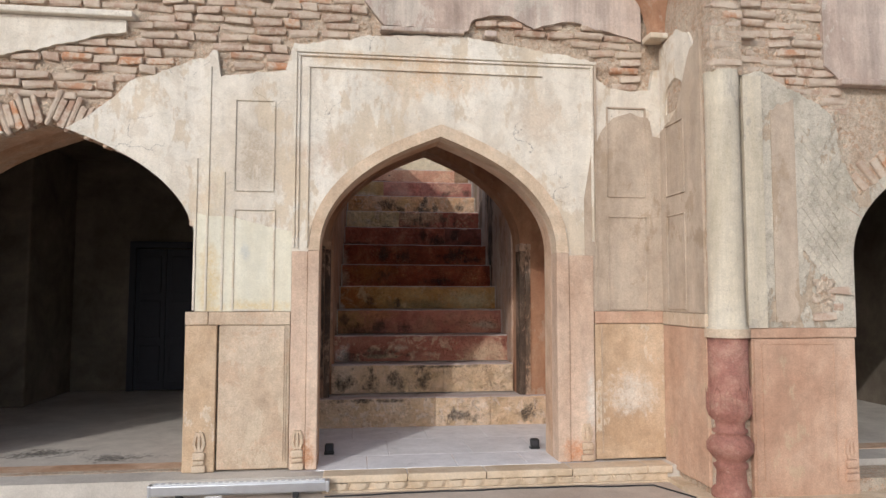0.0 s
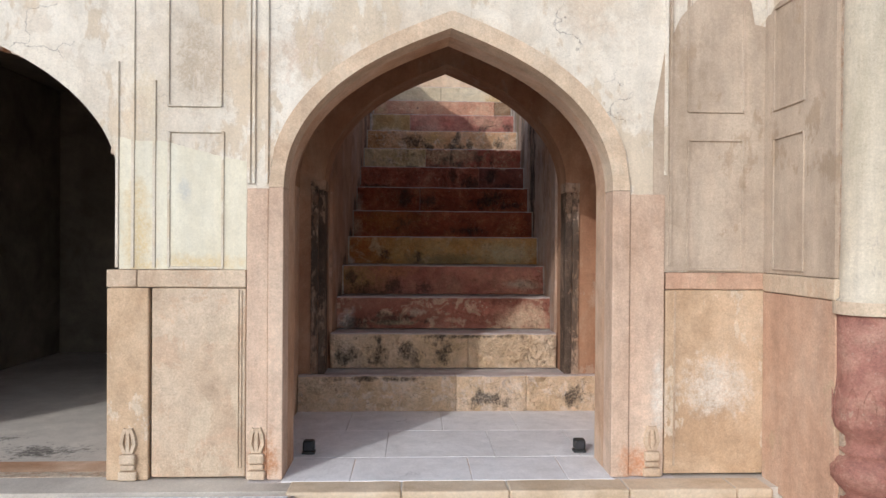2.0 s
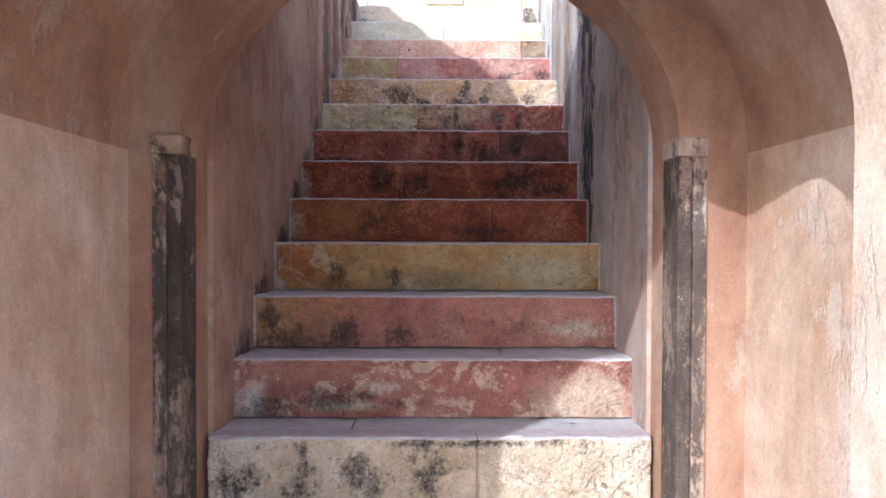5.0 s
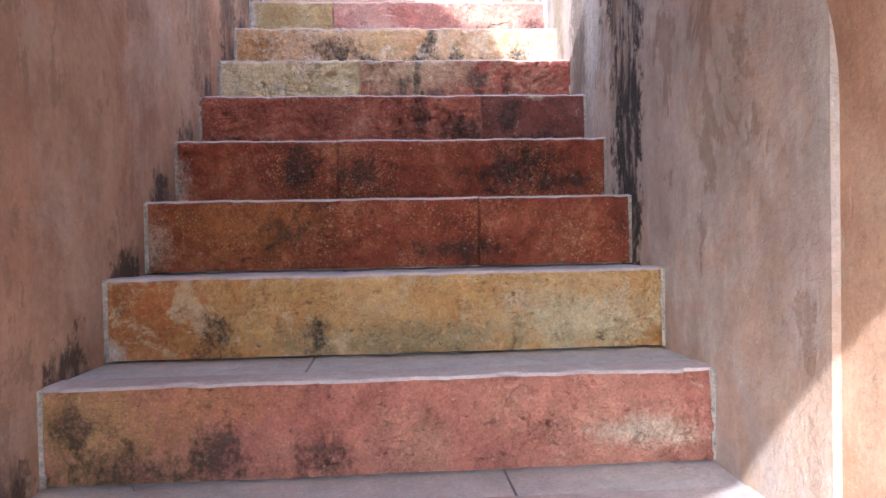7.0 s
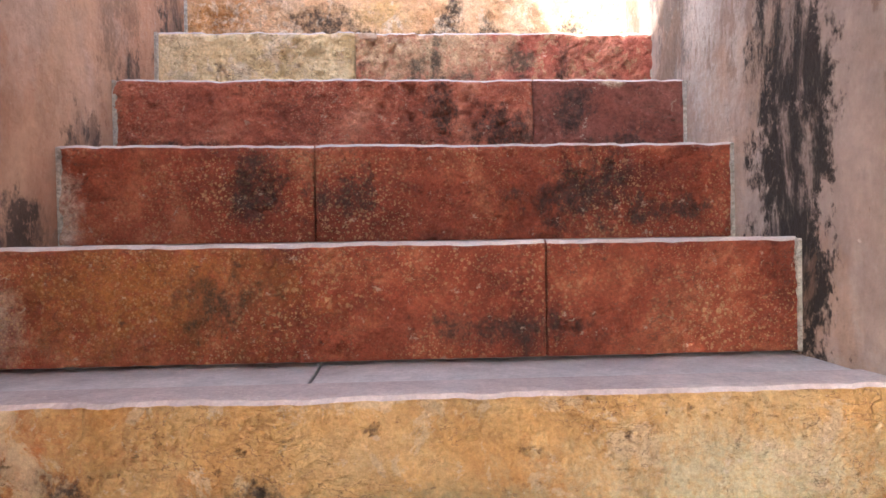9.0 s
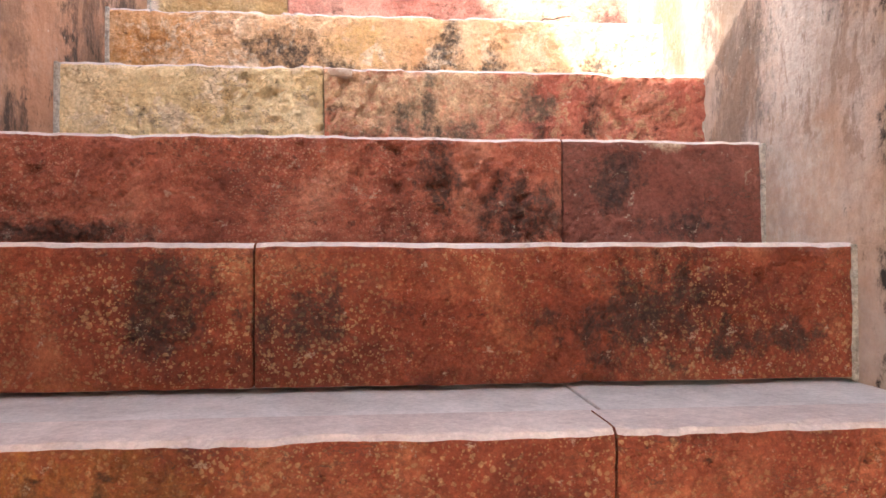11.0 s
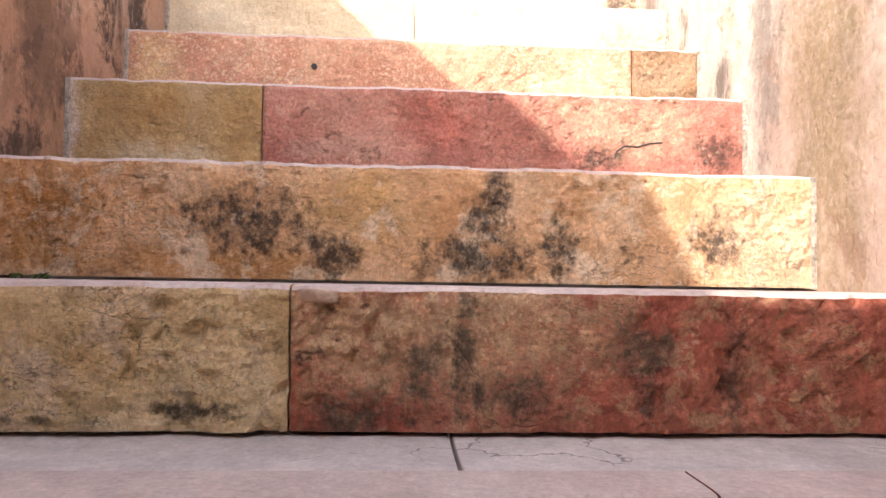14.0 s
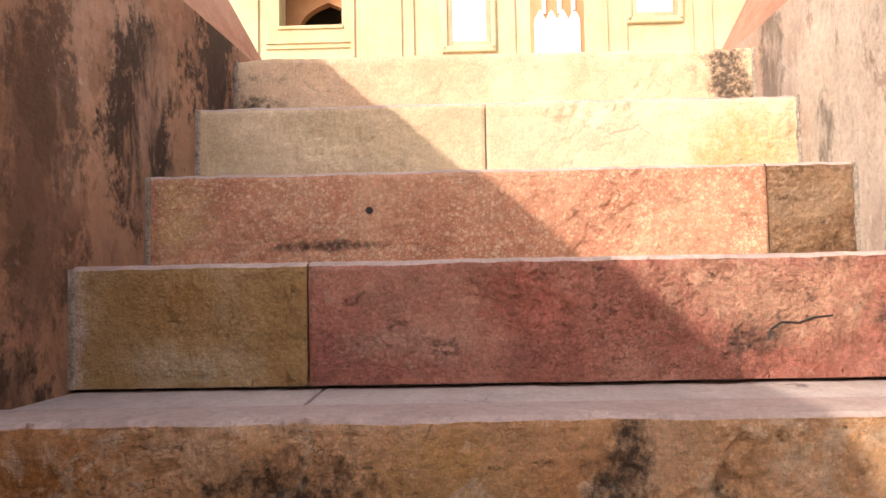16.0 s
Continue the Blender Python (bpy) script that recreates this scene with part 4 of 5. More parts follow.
REDS = [(0.14, 0.030, 0.017), (0.30, 0.066, 0.032), (0.46, 0.155, 0.075)]


def st(x, z, i, rx, rz):
    return ((x, STEPS[i - 1][0], z), (rx, 0.5, rz))


def riser(name, colours, scale, stains=(), patches=(), specks=None, chip=None, pits=0.9, cracks=0.3, stretch=(1, 1, 1), bump=1.0):
    return stone(name, colours, scale, 0.26 if colours[0][0] > 0.42 else 0.36, specks, stains, 0.8, bump, stretch, patches, chip=chip, cracks=cracks, pits=pits, fine=60, damp=0.9 if colours[0][0] > 0.42 else 0.78)


R1 = riser("cream_step_stone", [(0.544, 0.370, 0.216), (0.668, 0.487, 0.326), (0.742, 0.582, 0.442)], 3, [st(1.05, 0.10, 1, 0.22, 0.08), st(0.2, 0.26, 1, 0.5, 0.03), st(1.7, 0.12, 1, 0.14, 0.12)], chip=(0.715, 0.582, 0.469))
R2 = riser("grey_stained_cream_step", [(0.567, 0.392, 0.226), (0.657, 0.476, 0.315), (0.720, 0.561, 0.419)], 3, [st(-0.1, 0.40, 2, 0.14, 0.13), st(0.15, 0.40, 2, 0.10, 0.14), st(0.42, 0.40, 2, 0.11, 0.14), st(0.68, 0.42, 2, 0.14, 0.12), st(0.9, 0.55, 2, 0.6, 0.025)])
R3 = riser("flaking_red_step", [(0.25, 0.085, 0.055), (0.36, 0.145, 0.10), (0.47, 0.25, 0.17)], 2.6, [st(0.25, 0.66, 3, 0.30, 0.07), st(-0.05, 0.62, 3, 0.16, 0.1), st(0.55, 0.64, 3, 0.16, 0.05)],
           [((0.58, 0.42, 0.28), (1.42, 6.95, 0.66), (0.38, 0.5, 0.16)), ((0.40, 0.14, 0.095), (0.95, 6.95, 0.74), (0.4, 0.5, 0.12)), ((0.62, 0.50, 0.37), (0.48, 6.95, 0.72), (0.10, 0.5, 0.05)), ((0.50, 0.44, 0.28), (0.30, 6.95, 0.63), (0.26, 0.5, 0.03)), ((0.70, 0.62, 0.55), (-0.14, 6.95, 0.65), (0.09, 0.5, 0.13))], chip=(0.58, 0.41, 0.28), pits=0.45, stretch=(0.6, 1, 1.2))
R4 = riser("red_and_ochre_step", [(0.30, 0.10, 0.07), (0.40, 0.155, 0.11), (0.48, 0.235, 0.155)], 3, [st(0.27, 0.93, 4, 0.10, 0.13), st(0.0, 0.9, 4, 0.24, 0.09), st(0.55, 0.92, 4, 0.08, 0.09), st(-0.12, 1.0, 4, 0.06, 0.1)],
           [((0.42, 0.24, 0.09), (-0.08, 7.27, 1.0), (0.34, 0.5, 0.3)), ((0.46, 0.19, 0.09), (0.28, 7.27, 1.06), (0.24, 0.5, 0.08)), ((0.58, 0.45, 0.33), (1.45, 7.27, 0.95), (0.20, 0.5, 0.06))])
R5 = riser("yellow_ochre_step", [(0.44, 0.20, 0.055), (0.52, 0.30, 0.115), (0.59, 0.42, 0.21)], 2.4, [st(0.17, 1.2, 5, 0.12, 0.10), st(0.5, 1.19, 5, 0.05, 0.09)],
           [((0.36, 0.105, 0.03), (-0.10, 7.65, 1.27), (0.42, 0.5, 0.26)), ((0.52, 0.44, 0.27), (1.35, 7.65, 1.22), (0.42, 0.5, 0.14)), ((0.33, 0.25, 0.13), (0.75, 7.65, 1.165), (0.60, 0.5, 0.07)), ((0.60, 0.50, 0.42), (-0.17, 7.65, 1.14), (0.05, 0.5, 0.05))], chip=(0.56, 0.40, 0.24))
R6 = riser("speckled_red_sandstone", REDS, 4.5, [st(0.35, 1.52, 6, 0.14, 0.10), st(1.02, 1.46, 6, 0.25, 0.06), st(0.35, 1.82, 7, 0.12, 0.13), st(1.22, 1.8, 7, 0.20, 0.15), st(1.52, 1.74, 7, 0.2, 0.06), st(0.6, 1.78, 7, 0.14, 0.10)],
           [((0.36, 0.135, 0.035), (0.2, 8.0, 1.55), (0.42, 0.5, 0.16)), ((0.52, 0.36, 0.26), (-0.16, 8.0, 1.48), (0.10, 0.5, 0.12)), ((0.584, 0.420, 0.324), (-0.15, 8.33, 1.75), (0.06, 0.5, 0.16))], SPECK)
R8 = riser("speckled_brick_red_step", [(0.22, 0.055, 0.034), (0.41, 0.115, 0.066), (0.55, 0.22, 0.135)], 4.5, [st(1.05, 2.02, 8, 0.16, 0.11), st(0.88, 2.1, 8, 0.06, 0.12), st(0.0, 1.96, 8, 0.35, 0.04)], (), ((0.58, 0.32, 0.20), 55, 0.36))
R8B = riser("purple_brown_step", [(0.15, 0.045, 0.032), (0.22, 0.068, 0.048), (0.29, 0.105, 0.076)], 4, [st(1.30, 2.1, 8, 0.09, 0.10), st(1.5, 1.98, 8, 0.15, 0.05)], [((0.72, 0.58, 0.40), (1.45, 8.67, 2.185), (0.06, 0.5, 0.03))], pits=1.0)
R9 = riser("cream_yellow_step", [(0.64, 0.44, 0.21), (0.74, 0.55, 0.31), (0.8, 0.65, 0.44)], 2.6, [st(0.40, 2.23, 9, 0.12, 0.02), st(0.0, 2.21, 9, 0.3, 0.015)], pits=1.0, chip=(0.723, 0.552, 0.382))
R9B = riser("peeling_red_step", [(0.30, 0.075, 0.048), (0.42, 0.12, 0.078), (0.50, 0.21, 0.135)], 4, [st(0.80, 2.29, 9, 0.08, 0.15), st(0.7, 2.22, 9, 0.14, 0.07), st(1.2, 2.3, 9, 0.07, 0.14), st(0.97, 2.26, 9, 0.12, 0.07), st(0.88, 2.34, 9, 0.03, 0.18), st(1.36, 2.28, 9, 0.04, 0.2)],
            [((0.66, 0.47, 0.28), (0.76, 9.0, 2.37), (0.46, 0.5, 0.18)), ((0.565, 0.159, 0.096), (0.60, 9.0, 2.25), (0.05, 0.5, 0.10))], chip=(0.50, 0.29, 0.17), stretch=(1.3, 1, 0.5))
R10 = riser("tan_step_with_black_stains", [(0.61, 0.315, 0.145), (0.72, 0.445, 0.255), (0.80, 0.59, 0.42)], 2.6, [st(0.42, 2.57, 10, 0.15, 0.10), st(0.62, 2.5, 10, 0.08, 0.07), st(0.97, 2.60, 10, 0.09, 0.15), st(0.93, 2.50, 10, 0.14, 0.07), st(1.13, 2.55, 10, 0.06, 0.09), st(1.47, 2.55, 10, 0.07, 0.09)],
            [((0.48, 0.20, 0.05), (-0.02, 9.32, 2.60), (0.20, 0.5, 0.14)), ((0.50, 0.24, 0.08), (0.35, 9.32, 2.48), (0.5, 0.5, 0.05)), ((0.661, 0.402, 0.169), (0.70, 9.32, 2.61), (0.16, 0.5, 0.11)), ((0.531, 0.249, 0.078), (-0.1, 9.32, 2.5), (0.2, 0.5, 0.06))], chip=(0.768, 0.593, 0.426), pits=0.9)
R11 = riser("olive_yellow_step", [(0.45, 0.25, 0.085), (0.54, 0.36, 0.17), (0.62, 0.48, 0.31)], 3.4, (), [((0.717, 0.597, 0.417), (0.17, 9.65, 2.76), (0.14, 0.5, 0.06)), ((0.733, 0.612, 0.542), (-0.10, 9.65, 2.8), (0.025, 0.5, 0.2))], pits=0.4)
R11B = riser("rose_red_step", [(0.40, 0.145, 0.11), (0.51, 0.215, 0.165), (0.60, 0.33, 0.25)], 2.6, [st(1.28, 2.79, 11, 0.12, 0.07), st(1.63, 2.82, 11, 0.09, 0.12)], [((0.560, 0.185, 0.138), (0.85, 9.65, 2.9), (0.14, 0.5, 0.12)), ((0.666, 0.406, 0.283), (1.35, 9.65, 2.88), (0.3, 0.5, 0.12)), ((0.594, 0.349, 0.267), (0.6, 9.65, 2.8), (0.2, 0.5, 0.05))], pits=0.8)
R12 = riser("speckled_pink_step", [(0.46, 0.19, 0.12), (0.57, 0.28, 0.18), (0.66, 0.41, 0.27)], 3, [st(0.4, 3.02, 12, 0.2, 0.018)], [((0.641, 0.435, 0.217), (0.0, 9.96, 3.07), (0.11, 0.5, 0.14))], ((0.78, 0.62, 0.44), 62, 0.48, 0.5), pits=0.4, bump=0.8)
R12B = riser("grey_brown_end_block", [(0.20, 0.11, 0.06), (0.31, 0.18, 0.10), (0.42, 0.29, 0.19)], 5, specks=((0.46, 0.33, 0.22), 40, 0.4, 0.3))
R13 = riser("pale_olive_step", [(0.57, 0.45, 0.29), (0.65, 0.54, 0.37), (0.71, 0.62, 0.46)], 2.6, (), [((0.546, 0.372, 0.177), (1.55, 10.25, 3.3), (0.2, 0.5, 0.2)), ((0.559, 0.437, 0.294), (0.4, 10.25, 3.25), (0.5, 0.5, 0.05))], pits=0.3, stretch=(0.6, 1, 1.3), bump=0.55)
R14 = riser("pale_top_step", [(0.62, 0.44, 0.29), (0.69, 0.52, 0.36), (0.74, 0.59, 0.43)], 2, [st(0.0, 3.64, 14, 0.13, 0.05), st(-0.01, 3.54, 14, 0.13, 0.09), st(1.66, 3.6, 14, 0.10, 0.18)], pits=0.2, bump=0.45)
# riser slabs of each step: where each slab ends, and its stone
SLABS = [
    [(0.785, R1), (1.34, R1), (9, R1)], [(0.9, R2), (9, R2)], [(9, R3)], [(9, R4)], [(9, R5)], [(1.075, R6), (9, R6)], [(0.51, R6), (9, R6)], [(1.18, R8), (9, R8B)],
    [(0.581, R9), (9, R9B)], [(9, R10)], [(0.391, R11), (9, R11B)], [(1.50, R12), (9, R12B)], [(0.80, R13), (9, R13)], [(9, R14)],
]
ROUGH = {"speckled_brick_red_step": 1.3, "purple_brown_step": 1.6, "cream_yellow_step": 1.3, "peeling_red_step": 1.4, "olive_yellow_step": 0.5, "pale_olive_step": 0.4, "pale_top_step": 0.3, "speckled_pink_step": 0.55, "grey_brown_end_block": 0.6, "rose_red_step": 0.9}
# where the paving on each tread is jointed
TREAD_CUTS = (0.62, 0.35, 1.05, 0.48, 0.56, 1.1, 0.3, 0.86, 0.99, 0.42, 1.2, 0.6, 0.9, 0.5)
M_MORTAR = stone("pale_lime_mortar", [(0.36, 0.32, 0.27), (0.52, 0.46, 0.39), (0.62, 0.56, 0.49)], 12, 0.4, bump=0.9, pits=0.8)
stairs = thing("staircase", (0.7, 6.33, 0), "steep flight of worn red and yellow sandstone steps", "stairs", "", "structure")
for i, ((y, z), slabs) in enumerate(zip(STEPS, SLABS)):
    below = STEPS[i - 1][1] if i else 0.0
    nexty = STEPS[i + 1][0] if i + 1 < len(STEPS) else 10.93
    left, right = (stair_left(y) - 0.004, stair_right(y) + 0.004) if y > 6.6 else (-0.45, 1.92)
    # the mortar bed and tread behind the stones
    tl, tr = left - 0.03, right + 0.03
    cut = TREAD_CUTS[i]
    for ta, tb in ((tl, cut - 0.003), (cut + 0.003, tr)):
        under(part("tread", rough_slab(ta, tb, y + 0.130, nexty + 0.06, below - 0.04, z - 0.006, 0.05, 0.003, 0.004), M_TREAD), stairs)
    a = left
    for end, m in slabs:
        b = min(end, right)
        ob = riser_block(a + 0.002, b - 0.002, y, y + 0.125, below + 0.004, z, ROUGH.get(m.name, 1.0))
        sl = under(part("riser_slab", ob, m), stairs)
        sl.data.materials.append(M_NOSE if i < 13 else m)
        a = b
    if i > 2:
        for xa, xb in ((left - 0.004, left + 0.016), (right - 0.014, right + 0.004)):
            under(part("mortar_joint", rough_slab(xa, xb, y - 0.006, y + 0.05, below, z - 0.004, 0.02, 0.006, 0.004), M_MORTAR), stairs)

# ---- arcade rooms ----
structure(part("wall_arcade_inner", wall_sheet(-6.2, -1.105, 5.151, 5.78, 0.0, 3.09, [Arch(-3.45, -1.14, 1.6, 2.64)]), M_VESTIBULE), "peach limewashed inner arch of the arcade", "wall")
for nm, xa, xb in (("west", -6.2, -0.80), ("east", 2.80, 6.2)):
    structure(part(f"wall_{nm}_back", box(bmesh.new(), xa - 0.3, xb + 0.0, 9.3, 9.6, -0.1, 3.45), M_ROOM), "back wall of the arcade, its shade in the plaster colour", "wall")
    structure(part(f"ceiling_{nm}", box(bmesh.new(), xa - 0.3, xb + 0.0, 5.15, 9.6, 3.1, 3.449), M_ROOM), "arcade ceiling, its shade in the plaster colour", "ceiling")
structure(part("wall_west_end", box(bmesh.new(), -6.6, -6.2, 5.15, 9.6, -0.1, 3.45), M_ROOM), "arcade end wall, its shade in the plaster colour", "wall")
structure(part("wall_east_end", box(bmesh.new(), 6.2, 6.6, 4.1, 9.6, -0.1, 3.45), M_ROOM), "arcade end wall, its shade in the plaster colour", "wall")
structure(part("wall_west_side", box(bmesh.new(), -1.1, -0.955, 5.15, 9.6, -0.1, 3.45), M_ROOM), "arcade side wall, its shade in the plaster colour", "wall")
structure(part("wall_east_side", box(bmesh.new(), 2.46, 2.8, 5.15, 9.6, -0.1, 3.45), M_ROOM), "arcade side wall, its shade in the plaster colour", "wall")
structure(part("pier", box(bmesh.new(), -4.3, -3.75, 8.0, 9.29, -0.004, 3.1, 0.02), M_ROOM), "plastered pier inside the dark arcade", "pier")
door = thing("door_1", (-2.55, 9.28, 0), "dark panelled wooden double door in the arcade", "door", "", "structure")
under(part("frame", wall_sheet(-3.02, -2.08, 9.20, 9.31, 0.0, 2.0, [Arch(-2.94, -2.16, 1.9, 1.92)]), M_DOOR), door)
for xa, xb in ((-2.94, -2.552), (-2.548, -2.16)):
    leaf = under(part("leaf", box(bmesh.new(), xa, xb, 9.235, 9.275, 0.01, 1.9, 0.004), M_DOOR), door)
    for za, zb in ((0.12, 0.6), (0.7, 1.2), (1.3, 1.8)):
        under(part("door_panel", box(bmesh.new(), xa + 0.06, xb - 0.06, 9.222, 9.24, za, zb, 0.008), M_DOOR), door)

# ---- palace front across the terrace ----
FAR = 17.0
palace = thing("palace_front", (1, FAR, TERRACE), "cream plastered palace facade with niches and screens", "building", "", "structure")
WIN1, WIN2 = (0.70, 1.14), (3.10, 3.57)
NICHE = Arch(-1.58, -0.75, 6.75, 7.25, 6.32)
under(part("wall", wall_sheet(-9, 11, FAR, FAR + 0.35, 3.3, 9.5, [NICHE]), M_PALACE), palace)
under(part("niche_back", wall_sheet(-1.9, -0.4, FAR + 0.55, FAR + 0.70, 6.0, 7.6, [Arch(-1.44, -0.62, 6.45, 6.85, 6.319)]), M_REVEAL), palace)
# dark boxes added behind the niche, their colour standing for its deep shade
under(part("niche_shade_box", box(bmesh.new(), -2.2, -0.1, FAR + 1.6, FAR + 1.7, 5.9, 7.8), M_ROOM), palace)
for x_ in (-2.2, -0.2):
    under(part("niche_shade_box", box(bmesh.new(), x_, x_ + 0.1, FAR + 0.36, FAR + 1.6, 5.9, 7.8), M_ROOM), palace)
under(part("niche_shade_box", box(bmesh.new(), -2.1, -0.2, FAR + 0.36, FAR + 1.6, 7.602, 7.8), M_ROOM), palace)
under(part("niche_shade_box", box(bmesh.new(), -2.1, -0.2, FAR + 0.71, FAR + 1.6, 6.0, 6.3), M_ROOM), palace)
under(part("niche_sill", box(bmesh.new(), -1.6, -0.73, FAR - 0.03, FAR + 0.8, 6.27, 6.318, 0.01), M_PALACE), palace)
for z_ in (6.02, 6.09):
    under(part("moulding", ribbon([(-1.75, z_), (-0.65, z_)], 0.03, 0.03, FAR), M_PALACE), palace)
for x_ in (-1.87, -0.60, 0.02, 0.18, 0.55, 1.50, 2.70, 2.95, 3.80, 4.05, 4.35):
    under(part("pilaster_moulding", ribbon([(x_, 5.3), (x_, 8.8)], 0.05, 0.035, FAR), M_PALACE), palace)
for xa, xb, za in ((WIN1[0], WIN1[1], 6.05), (WIN2[0], WIN2[1], 6.37)):
    win = under(part("window", box(bmesh.new(), xa, xb, FAR - 0.015, FAR + 0.02, za, za + 1.5, 0.004), M_SCREEN, None, "white marble window panel"), palace)
    for bx in ((xa - 0.06, xa, za - 0.06, za + 1.56), (xb, xb + 0.06, za - 0.06, za + 1.56), (xa, xb, za - 0.06, za), (xa, xb, za + 1.5, za + 1.56)):
        under(part("frame", box(bmesh.new(), bx[0], bx[1], FAR - 0.03, FAR + 0.02, bx[2], bx[3], 0.004), M_SANDRED), palace)
    for bx in ((xa - 0.13, xa - 0.062, za - 0.13, za + 1.6), (xb + 0.062, xb + 0.13, za - 0.13, za + 1.6), (xa - 0.13, xb + 0.13, za - 0.15, za - 0.062)):
        under(part("window_moulding", box(bmesh.new(), bx[0], bx[1], FAR - 0.06, FAR + 0.02, bx[2], bx[3], 0.02), M_PALACE), palace)
under(part("doorway", box(bmesh.new(), 1.72, 2.42, FAR - 0.01, FAR + 0.02, 3.72, 7.4, 0.004), M_REVEAL), palace)
under(part("screen", box(bmesh.new(), 1.77, 2.36, FAR - 0.05, FAR - 0.012, 3.72, 6.24, 0.004), M_SCREEN, None, "white screen with pointed crests"), palace)
for k in range(4):
    bm = bmesh.new()
    x_ = 1.77 + 0.59 / 4 * (k + 0.5)
    w_ = 0.07
    for yy in (FAR - 0.05, FAR - 0.012):
        pts = [(x_ - w_, 6.24), (x_ + w_, 6.24), (x_ + w_, 6.30), (x_ + 0.035, 6.37), (x_, 6.43), (x_ - 0.035, 6.37), (x_ - w_, 6.30)]
        bm.faces.new([bm.verts.new((a, yy, b)) for a, b in pts])
    bm.verts.ensure_lookup_table()
    for i in range(7):
        bm.faces.new((bm.verts[i], bm.verts[(i + 1) % 7], bm.verts[7 + (i + 1) % 7], bm.verts[7 + i]))
    under(part("crest", bm, M_SCREEN), palace)
for x_ in (1.90, 2.10, 2.28):
    under(part("rod", box(bmesh.new(), x_ - 0.025, x_ + 0.025, FAR - 0.05, FAR - 0.015, 6.38, 7.4, 0.006), M_SCREEN), palace)
under(part("cornice", box(bmesh.new(), -9, 11, FAR - 0.2, FAR + 0.35, 9.3, 9.7, 0.03), M_PALACE), palace)

# ---- lights and cables at the gate ----
BARX = (-1.37, -0.18)
bar = thing("wall_washer_light", (-0.85, 4.50, GROUND), "long silver wall washer light lying before the plinth", "light bar")
BY, BZ = 4.54, GROUND + 0.08
under(part("housing", box(bmesh.new(), BARX[0], BARX[1], BY - 0.035, BY + 0.035, BZ - 0.04, BZ + 0.03, 0.008), M_ALU), bar)
under(part("lens", box(bmesh.new(), BARX[0] + 0.02, BARX[1] - 0.02, BY - 0.024, BY + 0.028, BZ + 0.029, BZ + 0.036, 0.003), M_GLASS), bar)
for k in range(24):
    x_ = BARX[0] + 0.05 + k * 0.047
    under(part("diode_strip", box(bmesh.new(), x_, x_ + 0.02, BY - 0.012, BY + 0.012, BZ + 0.0355, BZ + 0.0385), M_WHITE), bar)
for x_ in BARX:
    under(part("end_cap", box(bmesh.new(), x_ - 0.012, x_ + 0.012, BY - 0.038, BY + 0.038, BZ - 0.044, BZ + 0.034, 0.006), M_ALU), bar)
for x_ in (-1.18, -0.4):
    under(part("foot", box(bmesh.new(), x_ - 0.02, x_ + 0.02, BY - 0.03, BY + 0.03, GROUND, BZ - 0.038, 0.003), M_BLACK), bar)
jb = thing("junction_box", (-0.93, 4.40, GROUND), "small white plastic junction box on the ground", "junction box")
under(part("body", box(bmesh.new(), -0.99, -0.87, 4.37, 4.44, GROUND, GROUND + 0.045, 0.008), M_WHITE), jb)
under(part("lid", box(bmesh.new(), -0.985, -0.875, 4.375, 4.435, GROUND + 0.043, GROUND + 0.056, 0.004), M_WHITE), jb)


def cable(pts, r, m, label):
    out = []
    for (a, b) in zip(pts, pts[1:]):
        for k in range(6):
            t = k / 6
            x = a[0] + (b[0] - a[0]) * t
            out.append((x, a[1] + (b[1] - a[1]) * t + 0.02 * noise.noise((x * 4, 1, 2)), a[2] + (b[2] - a[2]) * t))
    out.append(pts[-1])
    return tagged(smooth(part("cable", tube(out, r, 6), m)), label, "cable")


G = GROUND + 0.006
cable([(-4.0, 4.35, G), (-1.9, 4.42, G), (-1.45, 4.46, G), (-1.0, 4.40, G)], 0.006, M_BLACK, "black cable lying along the plinth foot")
cable([(-0.86, 4.40, G), (-0.5, 4.43, G), (-0.25, 4.44, G)], 0.005, M_REDTAPE, "red power cable on the ground")
cable([(-0.2, 4.50, G), (0.3, 4.53, G), (1.4, 4.55, G), (2.2, 4.50, G), (2.5, 3.9, G), (4.5, 3.8, G)], 0.006, M_BLACK, "thin black cable along the plinth")
for x_ in (-0.20, 1.50):
    spot = thing("floor_spotlight", (x_, 5.0, 0.003), "small black floor spotlight beside the jamb", "spotlight", "gateway spotlights")
    under(part("stand", box(bmesh.new(), x_ - 0.04, x_ + 0.04, 5.24, 5.30, 0.003, 0.02, 0.004), M_BLACK), spot)
    under(part("head", box(bmesh.new(), x_ - 0.035, x_ + 0.035, 5.235, 5.305, 0.02, 0.085, 0.012), M_BLACK), spot)
    under(part("lens", box(bmesh.new(), x_ - 0.025, x_ + 0.025, 5.231, 5.237, 0.032, 0.075, 0.002), M_DARKGLASS), spot)

# ---- bricks ----
rng = random.Random(11)


def brick_mesh(length, high, deep, seed):
    bm = box(bmesh.new(), -length / 2, length / 2, -deep / 2, deep / 2, -high / 2, high / 2, 0.012, 2)
    for v in bm.verts:
        v.co += noise.noise_vector(v.co * 17 + Vector((seed * 3.7, 0, 0))) * 0.017 + noise.noise_vector(v.co * 48 + Vector((seed * 3.7, 2, 0))) * 0.009
    bmesh.ops.recalc_face_normals(bm, faces=bm.faces)
    me = bpy.data.meshes.new("brick")
    bm.to_mesh(me)
    bm.free()
    me.materials.append(M_BRICK)
    return me


